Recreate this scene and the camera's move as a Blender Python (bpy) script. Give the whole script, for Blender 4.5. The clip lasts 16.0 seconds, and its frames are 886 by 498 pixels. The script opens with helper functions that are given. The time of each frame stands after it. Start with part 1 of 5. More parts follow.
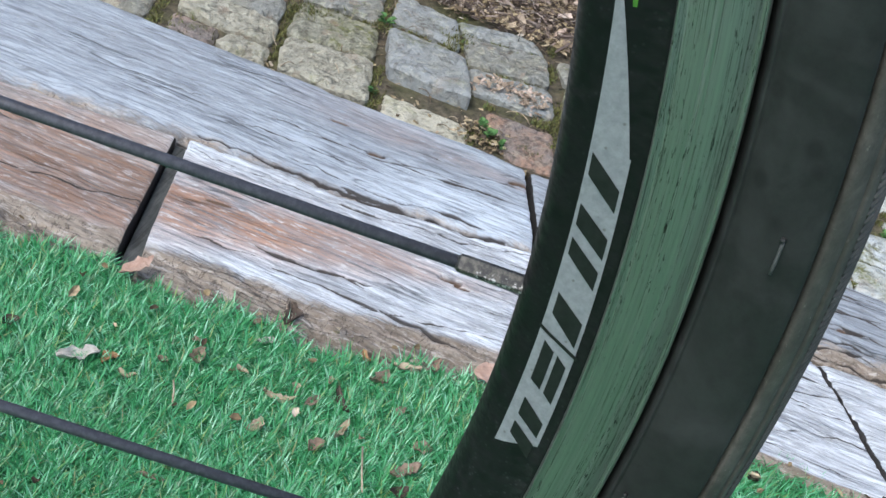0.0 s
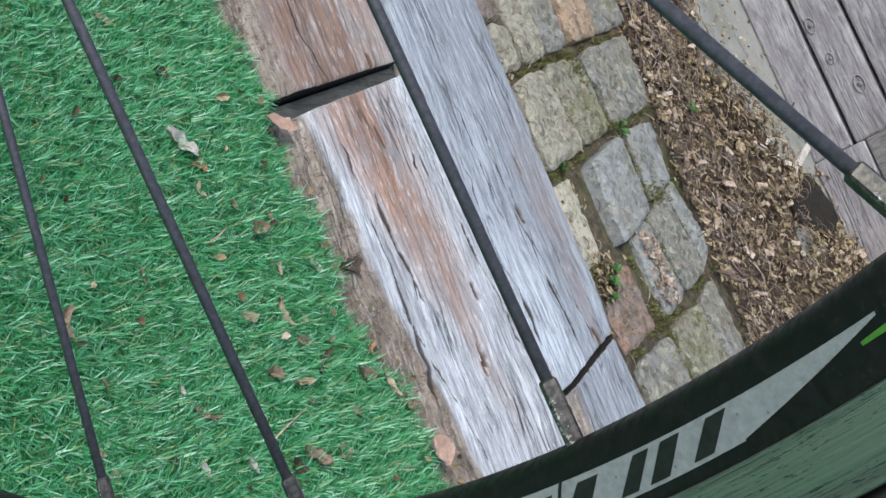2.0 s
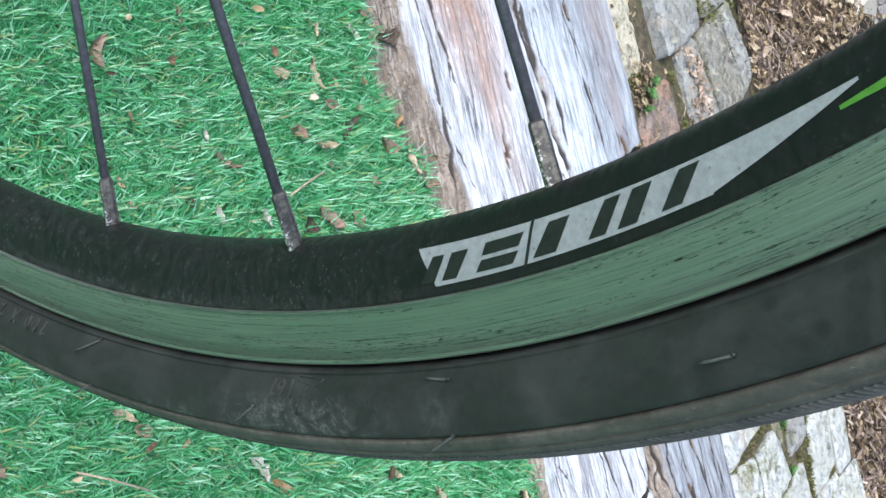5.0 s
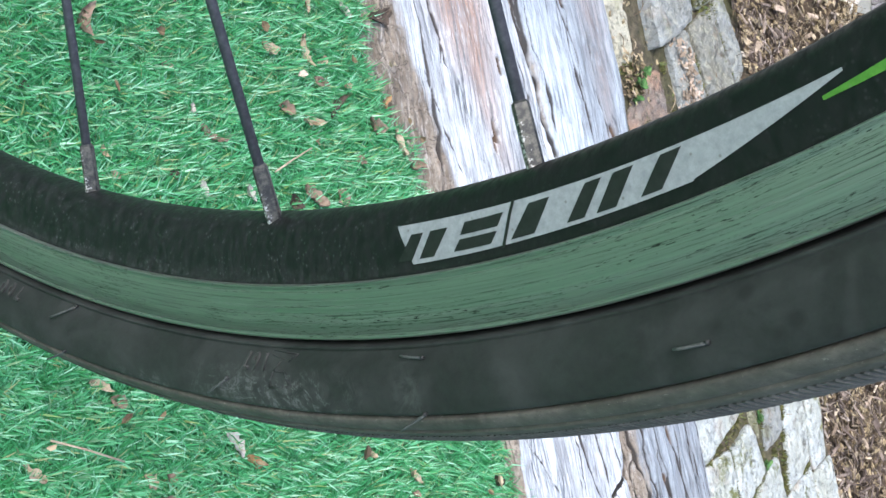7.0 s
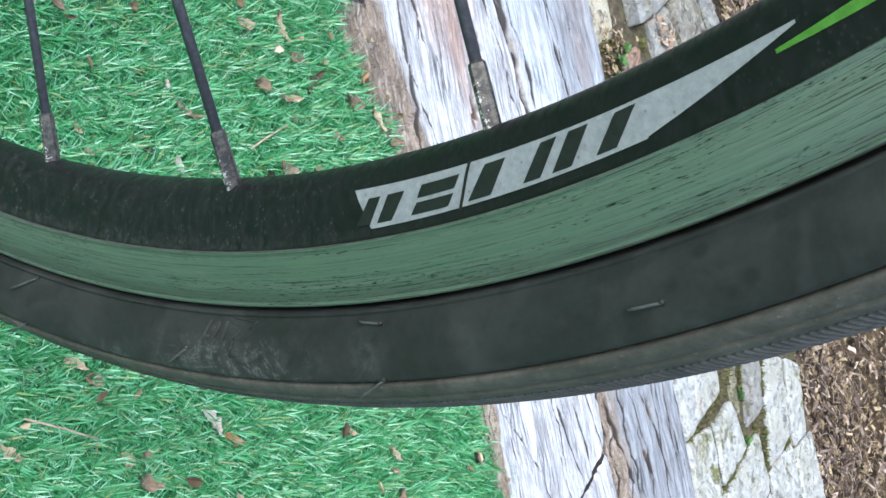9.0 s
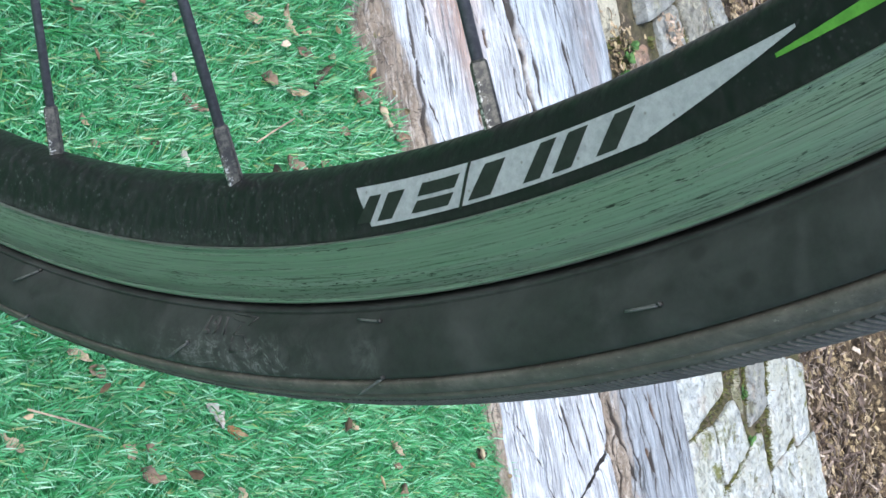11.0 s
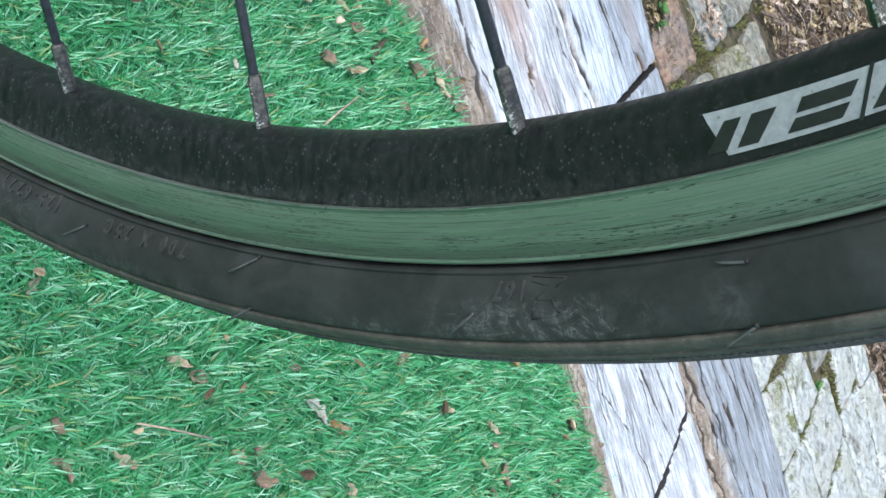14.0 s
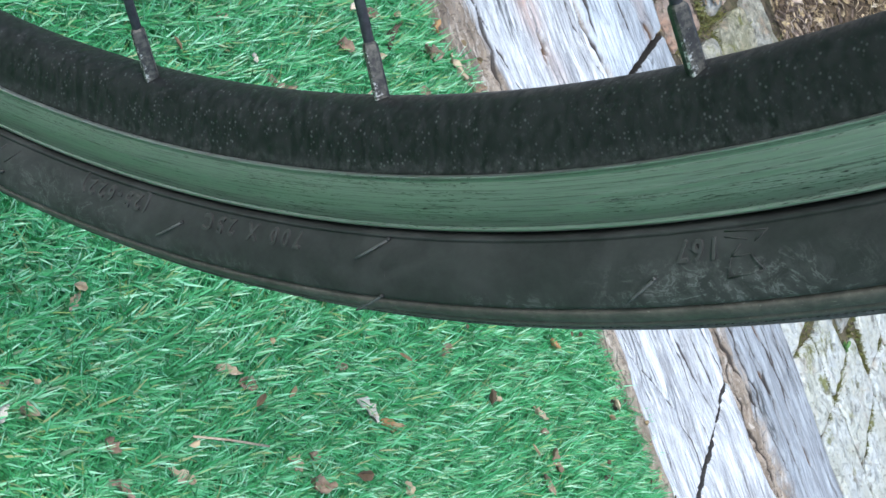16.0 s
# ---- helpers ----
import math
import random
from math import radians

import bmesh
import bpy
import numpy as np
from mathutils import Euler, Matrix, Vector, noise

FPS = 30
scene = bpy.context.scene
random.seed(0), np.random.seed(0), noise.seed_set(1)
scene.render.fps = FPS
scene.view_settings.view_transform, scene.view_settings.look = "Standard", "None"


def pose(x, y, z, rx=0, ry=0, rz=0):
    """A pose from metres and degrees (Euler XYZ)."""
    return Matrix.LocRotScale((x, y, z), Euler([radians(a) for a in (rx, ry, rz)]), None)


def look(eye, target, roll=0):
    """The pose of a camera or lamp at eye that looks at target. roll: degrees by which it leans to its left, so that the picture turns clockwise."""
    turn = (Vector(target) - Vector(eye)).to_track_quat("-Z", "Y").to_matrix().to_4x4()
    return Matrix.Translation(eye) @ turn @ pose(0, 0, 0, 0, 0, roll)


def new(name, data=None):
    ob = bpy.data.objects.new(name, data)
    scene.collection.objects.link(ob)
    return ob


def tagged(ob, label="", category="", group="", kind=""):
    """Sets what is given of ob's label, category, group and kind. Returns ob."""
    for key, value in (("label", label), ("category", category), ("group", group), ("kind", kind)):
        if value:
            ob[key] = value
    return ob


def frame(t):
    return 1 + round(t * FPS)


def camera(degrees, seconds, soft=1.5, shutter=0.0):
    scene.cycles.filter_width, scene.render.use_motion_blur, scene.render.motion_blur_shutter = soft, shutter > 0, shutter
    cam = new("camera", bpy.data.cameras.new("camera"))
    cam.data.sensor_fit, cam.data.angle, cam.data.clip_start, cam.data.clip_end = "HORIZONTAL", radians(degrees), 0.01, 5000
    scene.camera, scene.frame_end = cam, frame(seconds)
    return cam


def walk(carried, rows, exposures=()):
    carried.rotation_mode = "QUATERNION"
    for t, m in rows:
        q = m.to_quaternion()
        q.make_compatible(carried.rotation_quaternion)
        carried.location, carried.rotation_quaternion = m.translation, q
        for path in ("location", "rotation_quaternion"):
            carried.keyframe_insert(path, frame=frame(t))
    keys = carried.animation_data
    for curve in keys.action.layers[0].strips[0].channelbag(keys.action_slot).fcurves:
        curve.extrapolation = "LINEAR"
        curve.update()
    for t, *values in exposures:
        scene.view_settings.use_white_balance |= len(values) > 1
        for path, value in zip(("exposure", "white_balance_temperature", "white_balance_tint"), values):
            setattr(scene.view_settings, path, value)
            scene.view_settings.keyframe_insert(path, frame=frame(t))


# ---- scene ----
# ---------------------------------------------------------------- camera
cam = camera(39.23, 16.0, soft=1.5)
PATH = [
    (0.0, pose(0.2983, -0.0762, 0.4526, 53.48, -13.93, 18.86)),
    (0.5, pose(0.2979, -0.0750, 0.4507, 52.82, -18.68, 22.21)),
    (1.0, pose(0.2878, -0.0718, 0.4503, 50.90, -30.52, 31.54)),
    (1.5, pose(0.2857, -0.0788, 0.4493, 42.89, -40.63, 46.50)),
    (2.0, pose(0.2904, -0.0848, 0.4518, 34.38, -45.20, 59.41)),
    (2.5, pose(0.2957, -0.0894, 0.4543, 28.57, -45.33, 64.55)),
    (3.0, pose(0.3016, -0.0906, 0.4546, 23.69, -45.91, 67.36)),
    (3.5, pose(0.2982, -0.0860, 0.4546, 20.58, -46.46, 69.12)),
    (4.0, pose(0.2979, -0.0854, 0.4556, 19.24, -46.74, 69.73)),
    (4.2, pose(0.2993, -0.0853, 0.4558, 18.78, -46.76, 69.71)),
    (6.3, pose(0.3036, -0.0820, 0.4536, 15.33, -47.99, 72.48)),
    (6.5, pose(0.3035, -0.0825, 0.4547, 15.00, -48.11, 72.82)),
    (7.0, pose(0.3036, -0.0827, 0.4552, 14.29, -48.36, 73.46)),
    (7.5, pose(0.3046, -0.0836, 0.4540, 13.95, -48.61, 73.51)),
    (8.0, pose(0.3050, -0.0825, 0.4564, 14.00, -48.70, 73.36)),
    (8.5, pose(0.3080, -0.0795, 0.4563, 14.43, -48.70, 72.51)),
    (9.0, pose(0.3070, -0.0785, 0.4564, 13.94, -48.92, 72.81)),
    (9.2, pose(0.3071, -0.0776, 0.4582, 13.86, -48.90, 72.79)),
    (11.3, pose(0.3064, -0.0783, 0.4570, 12.75, -48.83, 74.04)),
    (11.5, pose(0.3046, -0.0799, 0.4564, 12.94, -48.98, 73.50)),
    (12.0, pose(0.3031, -0.0831, 0.4493, 14.31, -48.92, 71.72)),
    (12.5, pose(0.3009, -0.0877, 0.4340, 15.26, -48.76, 70.40)),
    (13.0, pose(0.3017, -0.0887, 0.4218, 17.20, -48.47, 67.78)),
    (13.5, pose(0.3008, -0.0917, 0.4105, 17.92, -48.56, 66.35)),
    (14.0, pose(0.2995, -0.0938, 0.4016, 18.60, -48.37, 65.25)),
    (14.5, pose(0.2990, -0.0927, 0.3950, 19.71, -48.14, 63.66)),
    (15.0, pose(0.2960, -0.0952, 0.3877, 20.51, -48.30, 62.45)),
    (15.5, pose(0.2954, -0.0975, 0.3779, 21.76, -48.24, 60.72)),
    (16.0, pose(0.2941, -0.0979, 0.3677, 23.38, -47.88, 58.48)),
]

walk(cam, PATH, exposures=[(0.0, 0.62, 6200, 7.0), (2.0, 0.44, 6380, 6.9), (2.5, 0.55, 6370, 6.8), (3.5, 0.92, 6310, 8.0), (7.0, 1.11, 6210, 7.8), (9.0, 1.07, 6180, 7.8), (12.5, 1.0, 6150, 5.6), (16.0, 0.94, 6080, 4.5)])

# ---------------------------------------------------------------- light
world = bpy.data.worlds.new("overcast_sky")
scene.world = world
world.use_nodes = True
wn = world.node_tree
sky = wn.nodes.new("ShaderNodeTexSky")
sky.sky_type, sky.sun_disc = "NISHITA", False
sky.sun_elevation, sky.sun_rotation = radians(58), radians(200)
sky.air_density, sky.dust_density, sky.ozone_density = 1.0, 2.5, 1.0
wn.links.new(sky.outputs[0], wn.nodes["Background"].inputs[0])
wn.nodes["Background"].inputs[1].default_value = 0.15

sun = new("sun", bpy.data.lights.new("sun", "SUN"))
sun.data.energy, sun.data.angle, sun.data.color = 1.5, radians(25), (1.0, 0.965, 0.92)
sun.matrix_world = look((-0.6, -1.2, 2.9), (0.3, 0.6, 0.0))

# ---------------------------------------------------------------- materials
class Nodes:
    """Short hand for building a node material."""

    def __init__(self, name, roughness=0.7, metallic=0.0):
        self.m = bpy.data.materials.new(name)
        self.m.use_nodes = True
        self.t = self.m.node_tree
        self.b = self.t.nodes["Principled BSDF"]
        self.b.inputs["Roughness"].default_value = roughness
        self.b.inputs["Metallic"].default_value = metallic

    def put(self, socket, value):
        if isinstance(value, bpy.types.NodeSocket):
            self.t.links.new(value, socket)
        else:
            socket.default_value = value

    def coords(self):
        return self.t.nodes.new("ShaderNodeTexCoord").outputs["Object"]

    def scaled(self, v, s):
        n = self.t.nodes.new("ShaderNodeVectorMath")
        n.operation = "MULTIPLY"
        self.put(n.inputs[0], v)
        n.inputs[1].default_value = s
        return n.outputs[0]

    def noise(self, v, scale, detail=4.0, rough=0.55, distort=0.0):
        n = self.t.nodes.new("ShaderNodeTexNoise")
        self.put(n.inputs["Vector"], v)
        n.inputs["Scale"].default_value, n.inputs["Detail"].default_value = scale, detail
        n.inputs["Roughness"].default_value, n.inputs["Distortion"].default_value = rough, distort
        return n.outputs[0]

    def voronoi(self, v, scale, feature="F1"):
        n = self.t.nodes.new("ShaderNodeTexVoronoi")
        n.feature = feature
        self.put(n.inputs["Vector"], v)
        n.inputs["Scale"].default_value = scale
        return n.outputs["Distance"]

    def ramp(self, fac, *stops):
        n = self.t.nodes.new("ShaderNodeValToRGB")
        self.put(n.inputs[0], fac)
        el = n.color_ramp.elements
        while len(el) < len(stops):
            el.new(0.5)
        for e, (p, c) in zip(el, stops):
            e.position = p
            e.color = (c, c, c, 1) if isinstance(c, (int, float)) else (*c, 1)
        return n.outputs[0]

    def mix(self, fac, a, b, how="MIX"):
        n = self.t.nodes.new("ShaderNodeMix")
        n.data_type, n.blend_type = "RGBA", how
        self.put(n.inputs[0], fac)
        for s, v in ((n.inputs[6], a), (n.inputs[7], b)):
            self.put(s, (*v, 1) if isinstance(v, tuple) and len(v) == 3 else v)
        return n.outputs[2]

    def math(self, op, a, b=0.0):
        n = self.t.nodes.new("ShaderNodeMath")
        n.operation = op
        self.put(n.inputs[0], a)
        self.put(n.inputs[1], b)
        return n.outputs[0]

    def island(self):
        return self.t.nodes.new("ShaderNodeNewGeometry").outputs["Random Per Island"]

    def piece(self):
        return self.t.nodes.new("ShaderNodeObjectInfo").outputs["Random"]

    def bump(self, height, strength, distance):
        n = self.t.nodes.new("ShaderNodeBump")
        self.put(n.inputs["Height"], height)
        n.inputs["Strength"].default_value, n.inputs["Distance"].default_value = strength, distance
        self.t.links.new(n.outputs[0], self.b.inputs["Normal"])

    def done(self, colour=None, roughness=None):
        if colour is not None:
            self.put(self.b.inputs["Base Color"], (*colour, 1) if isinstance(colour, tuple) else colour)
        if roughness is not None:
            self.put(self.b.inputs["Roughness"], roughness)
        return self.m


def wood_material(name, pale, dark, warm, warm_amount, along=(1, 1, 1), relief=1.0, heart=None, worn=False, splits=0.0, bleach=None):
    """Weathered timber; along: texture scale by axis, least along the grain.
    heart: a stained stripe (y at x = 0, half width, x start, x end, slope);
    bleach: a whitened stripe (y at x = 0, half width, slope)."""
    n = Nodes(name, 0.85)
    co = n.coords()
    bend = n.t.nodes.new("ShaderNodeVectorMath")
    bend.operation = "ADD"
    n.put(bend.inputs[0], co)
    sway = n.noise(n.scaled(co, (7, 9, 9)), 1.0, 3.0, 0.5)
    ripple = n.noise(n.scaled(co, (26, 40, 40)), 1.0, 2.0, 0.5)
    n.put(bend.inputs[1], n.math("ADD", n.math("MULTIPLY", n.math("SUBTRACT", sway, 0.5), 0.012), n.math("MULTIPLY", n.math("SUBTRACT", ripple, 0.5), 0.0014)))
    co2 = bend.outputs[0]
    base = n.scaled(co2, along)
    broad = n.noise(n.scaled(co2, tuple(0.16 * a for a in along)), 1.0, 3.0, 0.55)
    streak = n.noise(base, 0.42, 5.0, 0.62, 0.6)
    fine = n.noise(base, 1.5, 5.0, 0.70, 0.3)
    patch = n.noise(n.scaled(co2, (18, 45, 40)), 1.0, 5.0, 0.65, 0.8)
    blot = n.noise(co, 34, 4.0, 0.6)
    c = n.mix(n.ramp(n.math("ADD", n.math("MULTIPLY", streak, 0.5), n.math("MULTIPLY", patch, 0.5)), (0.37, 0.0), (0.57, 1.0)), dark, pale)
    c = n.mix(n.ramp(blot, (0.46, 0.0), (0.66, 0.6)), c, tuple(0.25 * d + 0.75 * p for d, p in zip(dark, pale)))
    c = n.mix(n.ramp(broad, (0.36, 0.6), (0.56, 0.0)), c, tuple(0.6 * d + 0.4 * p for d, p in zip(dark, pale)))
    c = n.mix(n.ramp(n.noise(n.scaled(co2, (20, 150, 60)), 1.0, 4.0, 0.6, 0.5), (0.56, 0.0), (0.66, 0.8)), c, tuple(min(0.86, 1.12 * p) for p in pale))
    if bleach:
        pos = n.t.nodes.new("ShaderNodeSeparateXYZ")
        n.put(pos.inputs[0], co2)
        away = n.math("ABSOLUTE", n.math("SUBTRACT", n.math("SUBTRACT", pos.outputs[1], n.math("MULTIPLY", pos.outputs[0], bleach[2])), bleach[0]))
        white = n.math("MULTIPLY", n.ramp(n.math("DIVIDE", away, 2.0 * bleach[1]), (0.36, 1.0), (0.60, 0.0)), n.math("MULTIPLY", n.ramp(patch, (0.36, 0.4), (0.54, 1.0)), n.ramp(n.math("ADD", pos.outputs[0], 0.5), (0.61, 0.15), (0.69, 1.0))))
        c = n.mix(white, c, tuple(min(0.86, 1.42 * p) for p in pale))
    if heart:
        sep = n.t.nodes.new("ShaderNodeSeparateXYZ")
        n.put(sep.inputs[0], co2)
        off = n.math("ABSOLUTE", n.math("SUBTRACT", n.math("SUBTRACT", sep.outputs[1], n.math("MULTIPLY", sep.outputs[0], heart[4])), heart[0]))
        wide = n.math("MULTIPLY", n.ramp(n.math("ADD", sep.outputs[0], 0.5), (0.44, 1.0), (0.60, 0.5), (0.66, 0.42), (0.71, 0.16)), 2.0 * heart[1])
        across = n.ramp(n.math("DIVIDE", off, wide), (0.25, 1.0), (1.0, 0.0))
        ends = n.math("MULTIPLY", n.ramp(n.math("SUBTRACT", n.math("ADD", sep.outputs[0], 0.5), heart[3]), (0.36, 1.0), (0.54, 0.0)),
                      n.ramp(n.math("SUBTRACT", n.math("ADD", sep.outputs[0], 0.5), heart[2]), (0.46, 0.0), (0.56, 1.0)))
        mask = n.math("MULTIPLY", n.math("MULTIPLY", across, ends), n.ramp(n.math("ADD", n.math("MULTIPLY", streak, 0.55), n.math("MULTIPLY", blot, 0.45)), (0.38, 0.25), (0.54, 1.0)))
        core = n.math("MULTIPLY", n.math("MULTIPLY", n.ramp(n.math("DIVIDE", off, wide), (0.12, 1.0), (0.55, 0.0)), ends), n.ramp(n.math("ADD", n.math("MULTIPLY", patch, 0.6), n.math("MULTIPLY", streak, 0.4)), (0.44, 0.0), (0.56, 0.95)))
        c = n.mix(n.math("MULTIPLY", mask, warm_amount), c, n.mix(fine, tuple(1.25 * w for w in warm), tuple(min(1.0, 2.1 * w) for w in warm)))
        c = n.mix(n.math("MULTIPLY", core, warm_amount), c, n.mix(streak, tuple(0.8 * w for w in warm), tuple(1.15 * w for w in warm)))
    else:
        mask = n.ramp(n.noise(co, 7.0, 3.0, 0.5), (0.52, 0.0), (0.68, 1.0))
        c = n.mix(n.math("MULTIPLY", mask, warm_amount), c, n.mix(fine, warm, tuple(min(1.0, 1.6 * w) for w in warm)))
    c = n.mix(n.math("MULTIPLY", n.ramp(fine, (0.37, 0.85), (0.47, 0.0)), n.ramp(patch, (0.44, 1.0), (0.66, 0.35))), c, tuple(0.6 * d for d in dark))
    fibre = n.noise(n.scaled(co2, (2.6 * along[0], 4.2 * along[1], 4.2 * along[2])), 1.0, 3.0, 0.7)
    fleck = n.noise(n.scaled(co2, (5 * along[0], 1.6 * along[1], 1.6 * along[2])), 1.0, 4.0, 0.75)
    c = n.mix(n.ramp(fibre, (0.36, 0.65), (0.56, 0.0)), c, tuple(0.8 * d for d in dark))
    c = n.mix(n.ramp(fleck, (0.54, 0.0), (0.70, 0.6)), c, tuple(min(0.86, 1.15 * p) for p in pale))
    c = n.mix(n.ramp(fleck, (0.30, 0.6), (0.42, 0.0)), c, tuple(0.6 * d for d in dark))
    h = n.math("ADD", n.math("ADD", n.math("MULTIPLY", streak, 0.6), n.math("MULTIPLY", fine, 0.8)), n.math("MULTIPLY", fibre, 0.5))
    # long wandering splits between the fibres, with their shade painted in as dark lines
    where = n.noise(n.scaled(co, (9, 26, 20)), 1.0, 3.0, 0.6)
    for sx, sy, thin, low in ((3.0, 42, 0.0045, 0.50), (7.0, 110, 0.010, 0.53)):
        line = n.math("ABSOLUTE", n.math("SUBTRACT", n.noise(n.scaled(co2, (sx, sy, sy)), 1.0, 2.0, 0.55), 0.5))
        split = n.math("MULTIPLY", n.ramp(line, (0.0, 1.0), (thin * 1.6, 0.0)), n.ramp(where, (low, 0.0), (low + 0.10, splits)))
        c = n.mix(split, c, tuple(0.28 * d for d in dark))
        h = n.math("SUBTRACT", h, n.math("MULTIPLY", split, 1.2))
    if worn:
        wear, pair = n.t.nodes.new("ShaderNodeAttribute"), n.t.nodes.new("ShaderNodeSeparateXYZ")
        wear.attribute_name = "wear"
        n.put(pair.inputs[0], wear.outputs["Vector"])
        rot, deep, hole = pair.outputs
        crumb = n.noise(n.scaled(co, (50, 110, 110)), 1.0, 6.0, 0.72, 0.6)
        bits = n.noise(co, 150, 4.0, 0.65)
        rc = n.mix(n.ramp(n.math("ADD", n.math("MULTIPLY", crumb, 0.6), n.math("MULTIPLY", streak, 0.4)), (0.36, 0.0), (0.60, 1.0)), (0.105, 0.080, 0.058), (0.37, 0.31, 0.25))
        rc = n.mix(n.ramp(bits, (0.54, 0.0), (0.70, 0.6)), rc, (0.24, 0.175, 0.125))
        rc = n.mix(n.ramp(n.noise(co, 330, 3.0, 0.7), (0.33, 0.7), (0.45, 0.0)), rc, (0.09, 0.07, 0.055))
        rc = n.mix(n.ramp(fleck, (0.52, 0.0), (0.66, 0.75)), rc, (0.55, 0.50, 0.45))
        soft_rot = n.ramp(n.math("ADD", rot, n.math("MULTIPLY", n.math("SUBTRACT", crumb, 0.5), 0.40)), (0.13, 0.0), (0.27, 1.0))
        gap = n.ramp(n.math("ABSOLUTE", n.math("SUBTRACT", n.noise(n.scaled(co, (60, 34, 40)), 1.0, 4.0, 0.6, 0.4), 0.5)), (0.0, 0.8), (0.014, 0.0))
        rc = n.mix(n.math("MULTIPLY", gap, n.ramp(bits, (0.42, 0.0), (0.52, 1.0))), rc, (0.045, 0.034, 0.026))
        c = n.mix(soft_rot, c, rc)
        # shade inside cracks and on end faces, painted in as near-black colour
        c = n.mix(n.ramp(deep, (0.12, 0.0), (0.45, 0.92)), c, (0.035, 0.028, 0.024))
        c = n.mix(n.ramp(hole, (0.15, 0.0), (0.5, 0.95)), c, n.mix(fibre, (0.045, 0.026, 0.016), (0.20, 0.125, 0.08)))
        h = n.math("ADD", h, n.math("MULTIPLY", n.math("MULTIPLY", rot, crumb), 2.5))
    n.bump(h, 0.85 * relief, 0.0015)
    return n.done(c)


MAT = {}
MAT["sleeper_grey"] = wood_material("silvered_timber", (0.39, 0.43, 0.475), (0.22, 0.236, 0.26), (0.185, 0.150, 0.140), 0.7, (15, 230, 60), 0.9, (0.672, 0.026, 0.06, 0.30, -0.06), True, 0.8, (0.592, 0.034, 0.03))
MAT["sleeper_brown"] = wood_material("browned_timber", (0.55, 0.545, 0.545), (0.24, 0.215, 0.20), (0.22, 0.128, 0.085), 0.95, (15, 230, 60), 1.2, (0.486, 0.062, -0.80, 0.30, 0.10), True, 0.7)
MAT["sleeper_dull"] = wood_material("dull_grey_timber", (0.36, 0.395, 0.435), (0.21, 0.222, 0.242), (0.16, 0.132, 0.12), 0.7, (15, 230, 60), 1.0, (0.640, 0.022, 0.20, 0.40, -0.10), True, 0.9)
MAT["sleeper_warm"] = wood_material("silvered_timber_with_brown_heart", (0.72, 0.755, 0.80), (0.28, 0.285, 0.30), (0.275, 0.148, 0.090), 0.97, (15, 230, 60), 1.2, (0.488, 0.042, -0.60, 0.25, 0.19), True, 0.7)
MAT["fence"] = wood_material("greyed_softwood", (0.49, 0.465, 0.475), (0.21, 0.19, 0.195), (0.26, 0.215, 0.20), 0.5, (12, 150, 150), 1.0, splits=0.7)
MAT["fence_upright"] = wood_material("greyed_softwood_upright", (0.31, 0.295, 0.28), (0.16, 0.145, 0.135), (0.25, 0.20, 0.17), 0.3, (260, 260, 12))
MAT["batten"] = wood_material("dark_damp_batten", (0.095, 0.102, 0.098), (0.040, 0.043, 0.042), (0.075, 0.07, 0.06), 0.3, (150, 12, 60))
MAT["lattice"] = wood_material("greenish_weathered_slats", (0.30, 0.30, 0.235), (0.16, 0.16, 0.125), (0.20, 0.22, 0.13), 0.5, (40, 200, 200))


def turf_blade():
    n = Nodes("artificial_turf_blades", 0.34)
    r = n.island()
    # the pale mint stop paints sheen into the colour of some blades
    c = n.ramp(r, (0.0, (0.028, 0.145, 0.044)), (0.25, (0.050, 0.285, 0.092)), (0.52, (0.085, 0.41, 0.15)), (0.78, (0.175, 0.56, 0.275)), (0.90, (0.45, 0.82, 0.58)), (0.965, (0.26, 0.42, 0.12)), (1.0, (0.38, 0.42, 0.21)))
    n.b.inputs["Specular IOR Level"].default_value = 0.6
    tr = n.t.nodes.new("ShaderNodeBsdfTranslucent")
    n.put(tr.inputs[0], c)
    mx = n.t.nodes.new("ShaderNodeMixShader")
    mx.inputs[0].default_value = 0.22
    out = n.t.nodes["Material Output"]
    n.done(c)
    n.t.links.new(n.b.outputs[0], mx.inputs[1])
    n.t.links.new(tr.outputs[0], mx.inputs[2])
    n.t.links.new(mx.outputs[0], out.inputs[0])
    return n.m


MAT["blade"] = turf_blade()


def turf_base():
    n = Nodes("turf_backing", 0.8)
    co = n.coords()
    a = n.noise(co, 260, 4.0, 0.7)
    b = n.noise(co, 14, 3.0)
    c = n.mix(n.ramp(a, (0.35, 0.0), (0.65, 1.0)), (0.010, 0.110, 0.036), (0.040, 0.340, 0.125))
    c = n.mix(n.ramp(b, (0.35, 0.0), (0.7, 0.45)), c, (0.075, 0.30, 0.10))
    n.bump(a, 0.9, 0.006)
    return n.done(c)


MAT["turf"] = turf_base()


def soil(name, c0, c1, c2):
    n = Nodes(name, 0.95)
    co = n.coords()
    a = n.noise(co, 120, 6.0, 0.7)
    b = n.noise(co, 22, 4.0, 0.6)
    c = n.mix(n.ramp(a, (0.36, 0.0), (0.64, 1.0)), c0, c1)
    c = n.mix(n.ramp(b, (0.45, 0.0), (0.7, 0.7)), c, c2)
    n.bump(n.math("ADD", a, b), 0.9, 0.006)
    return n.done(c)


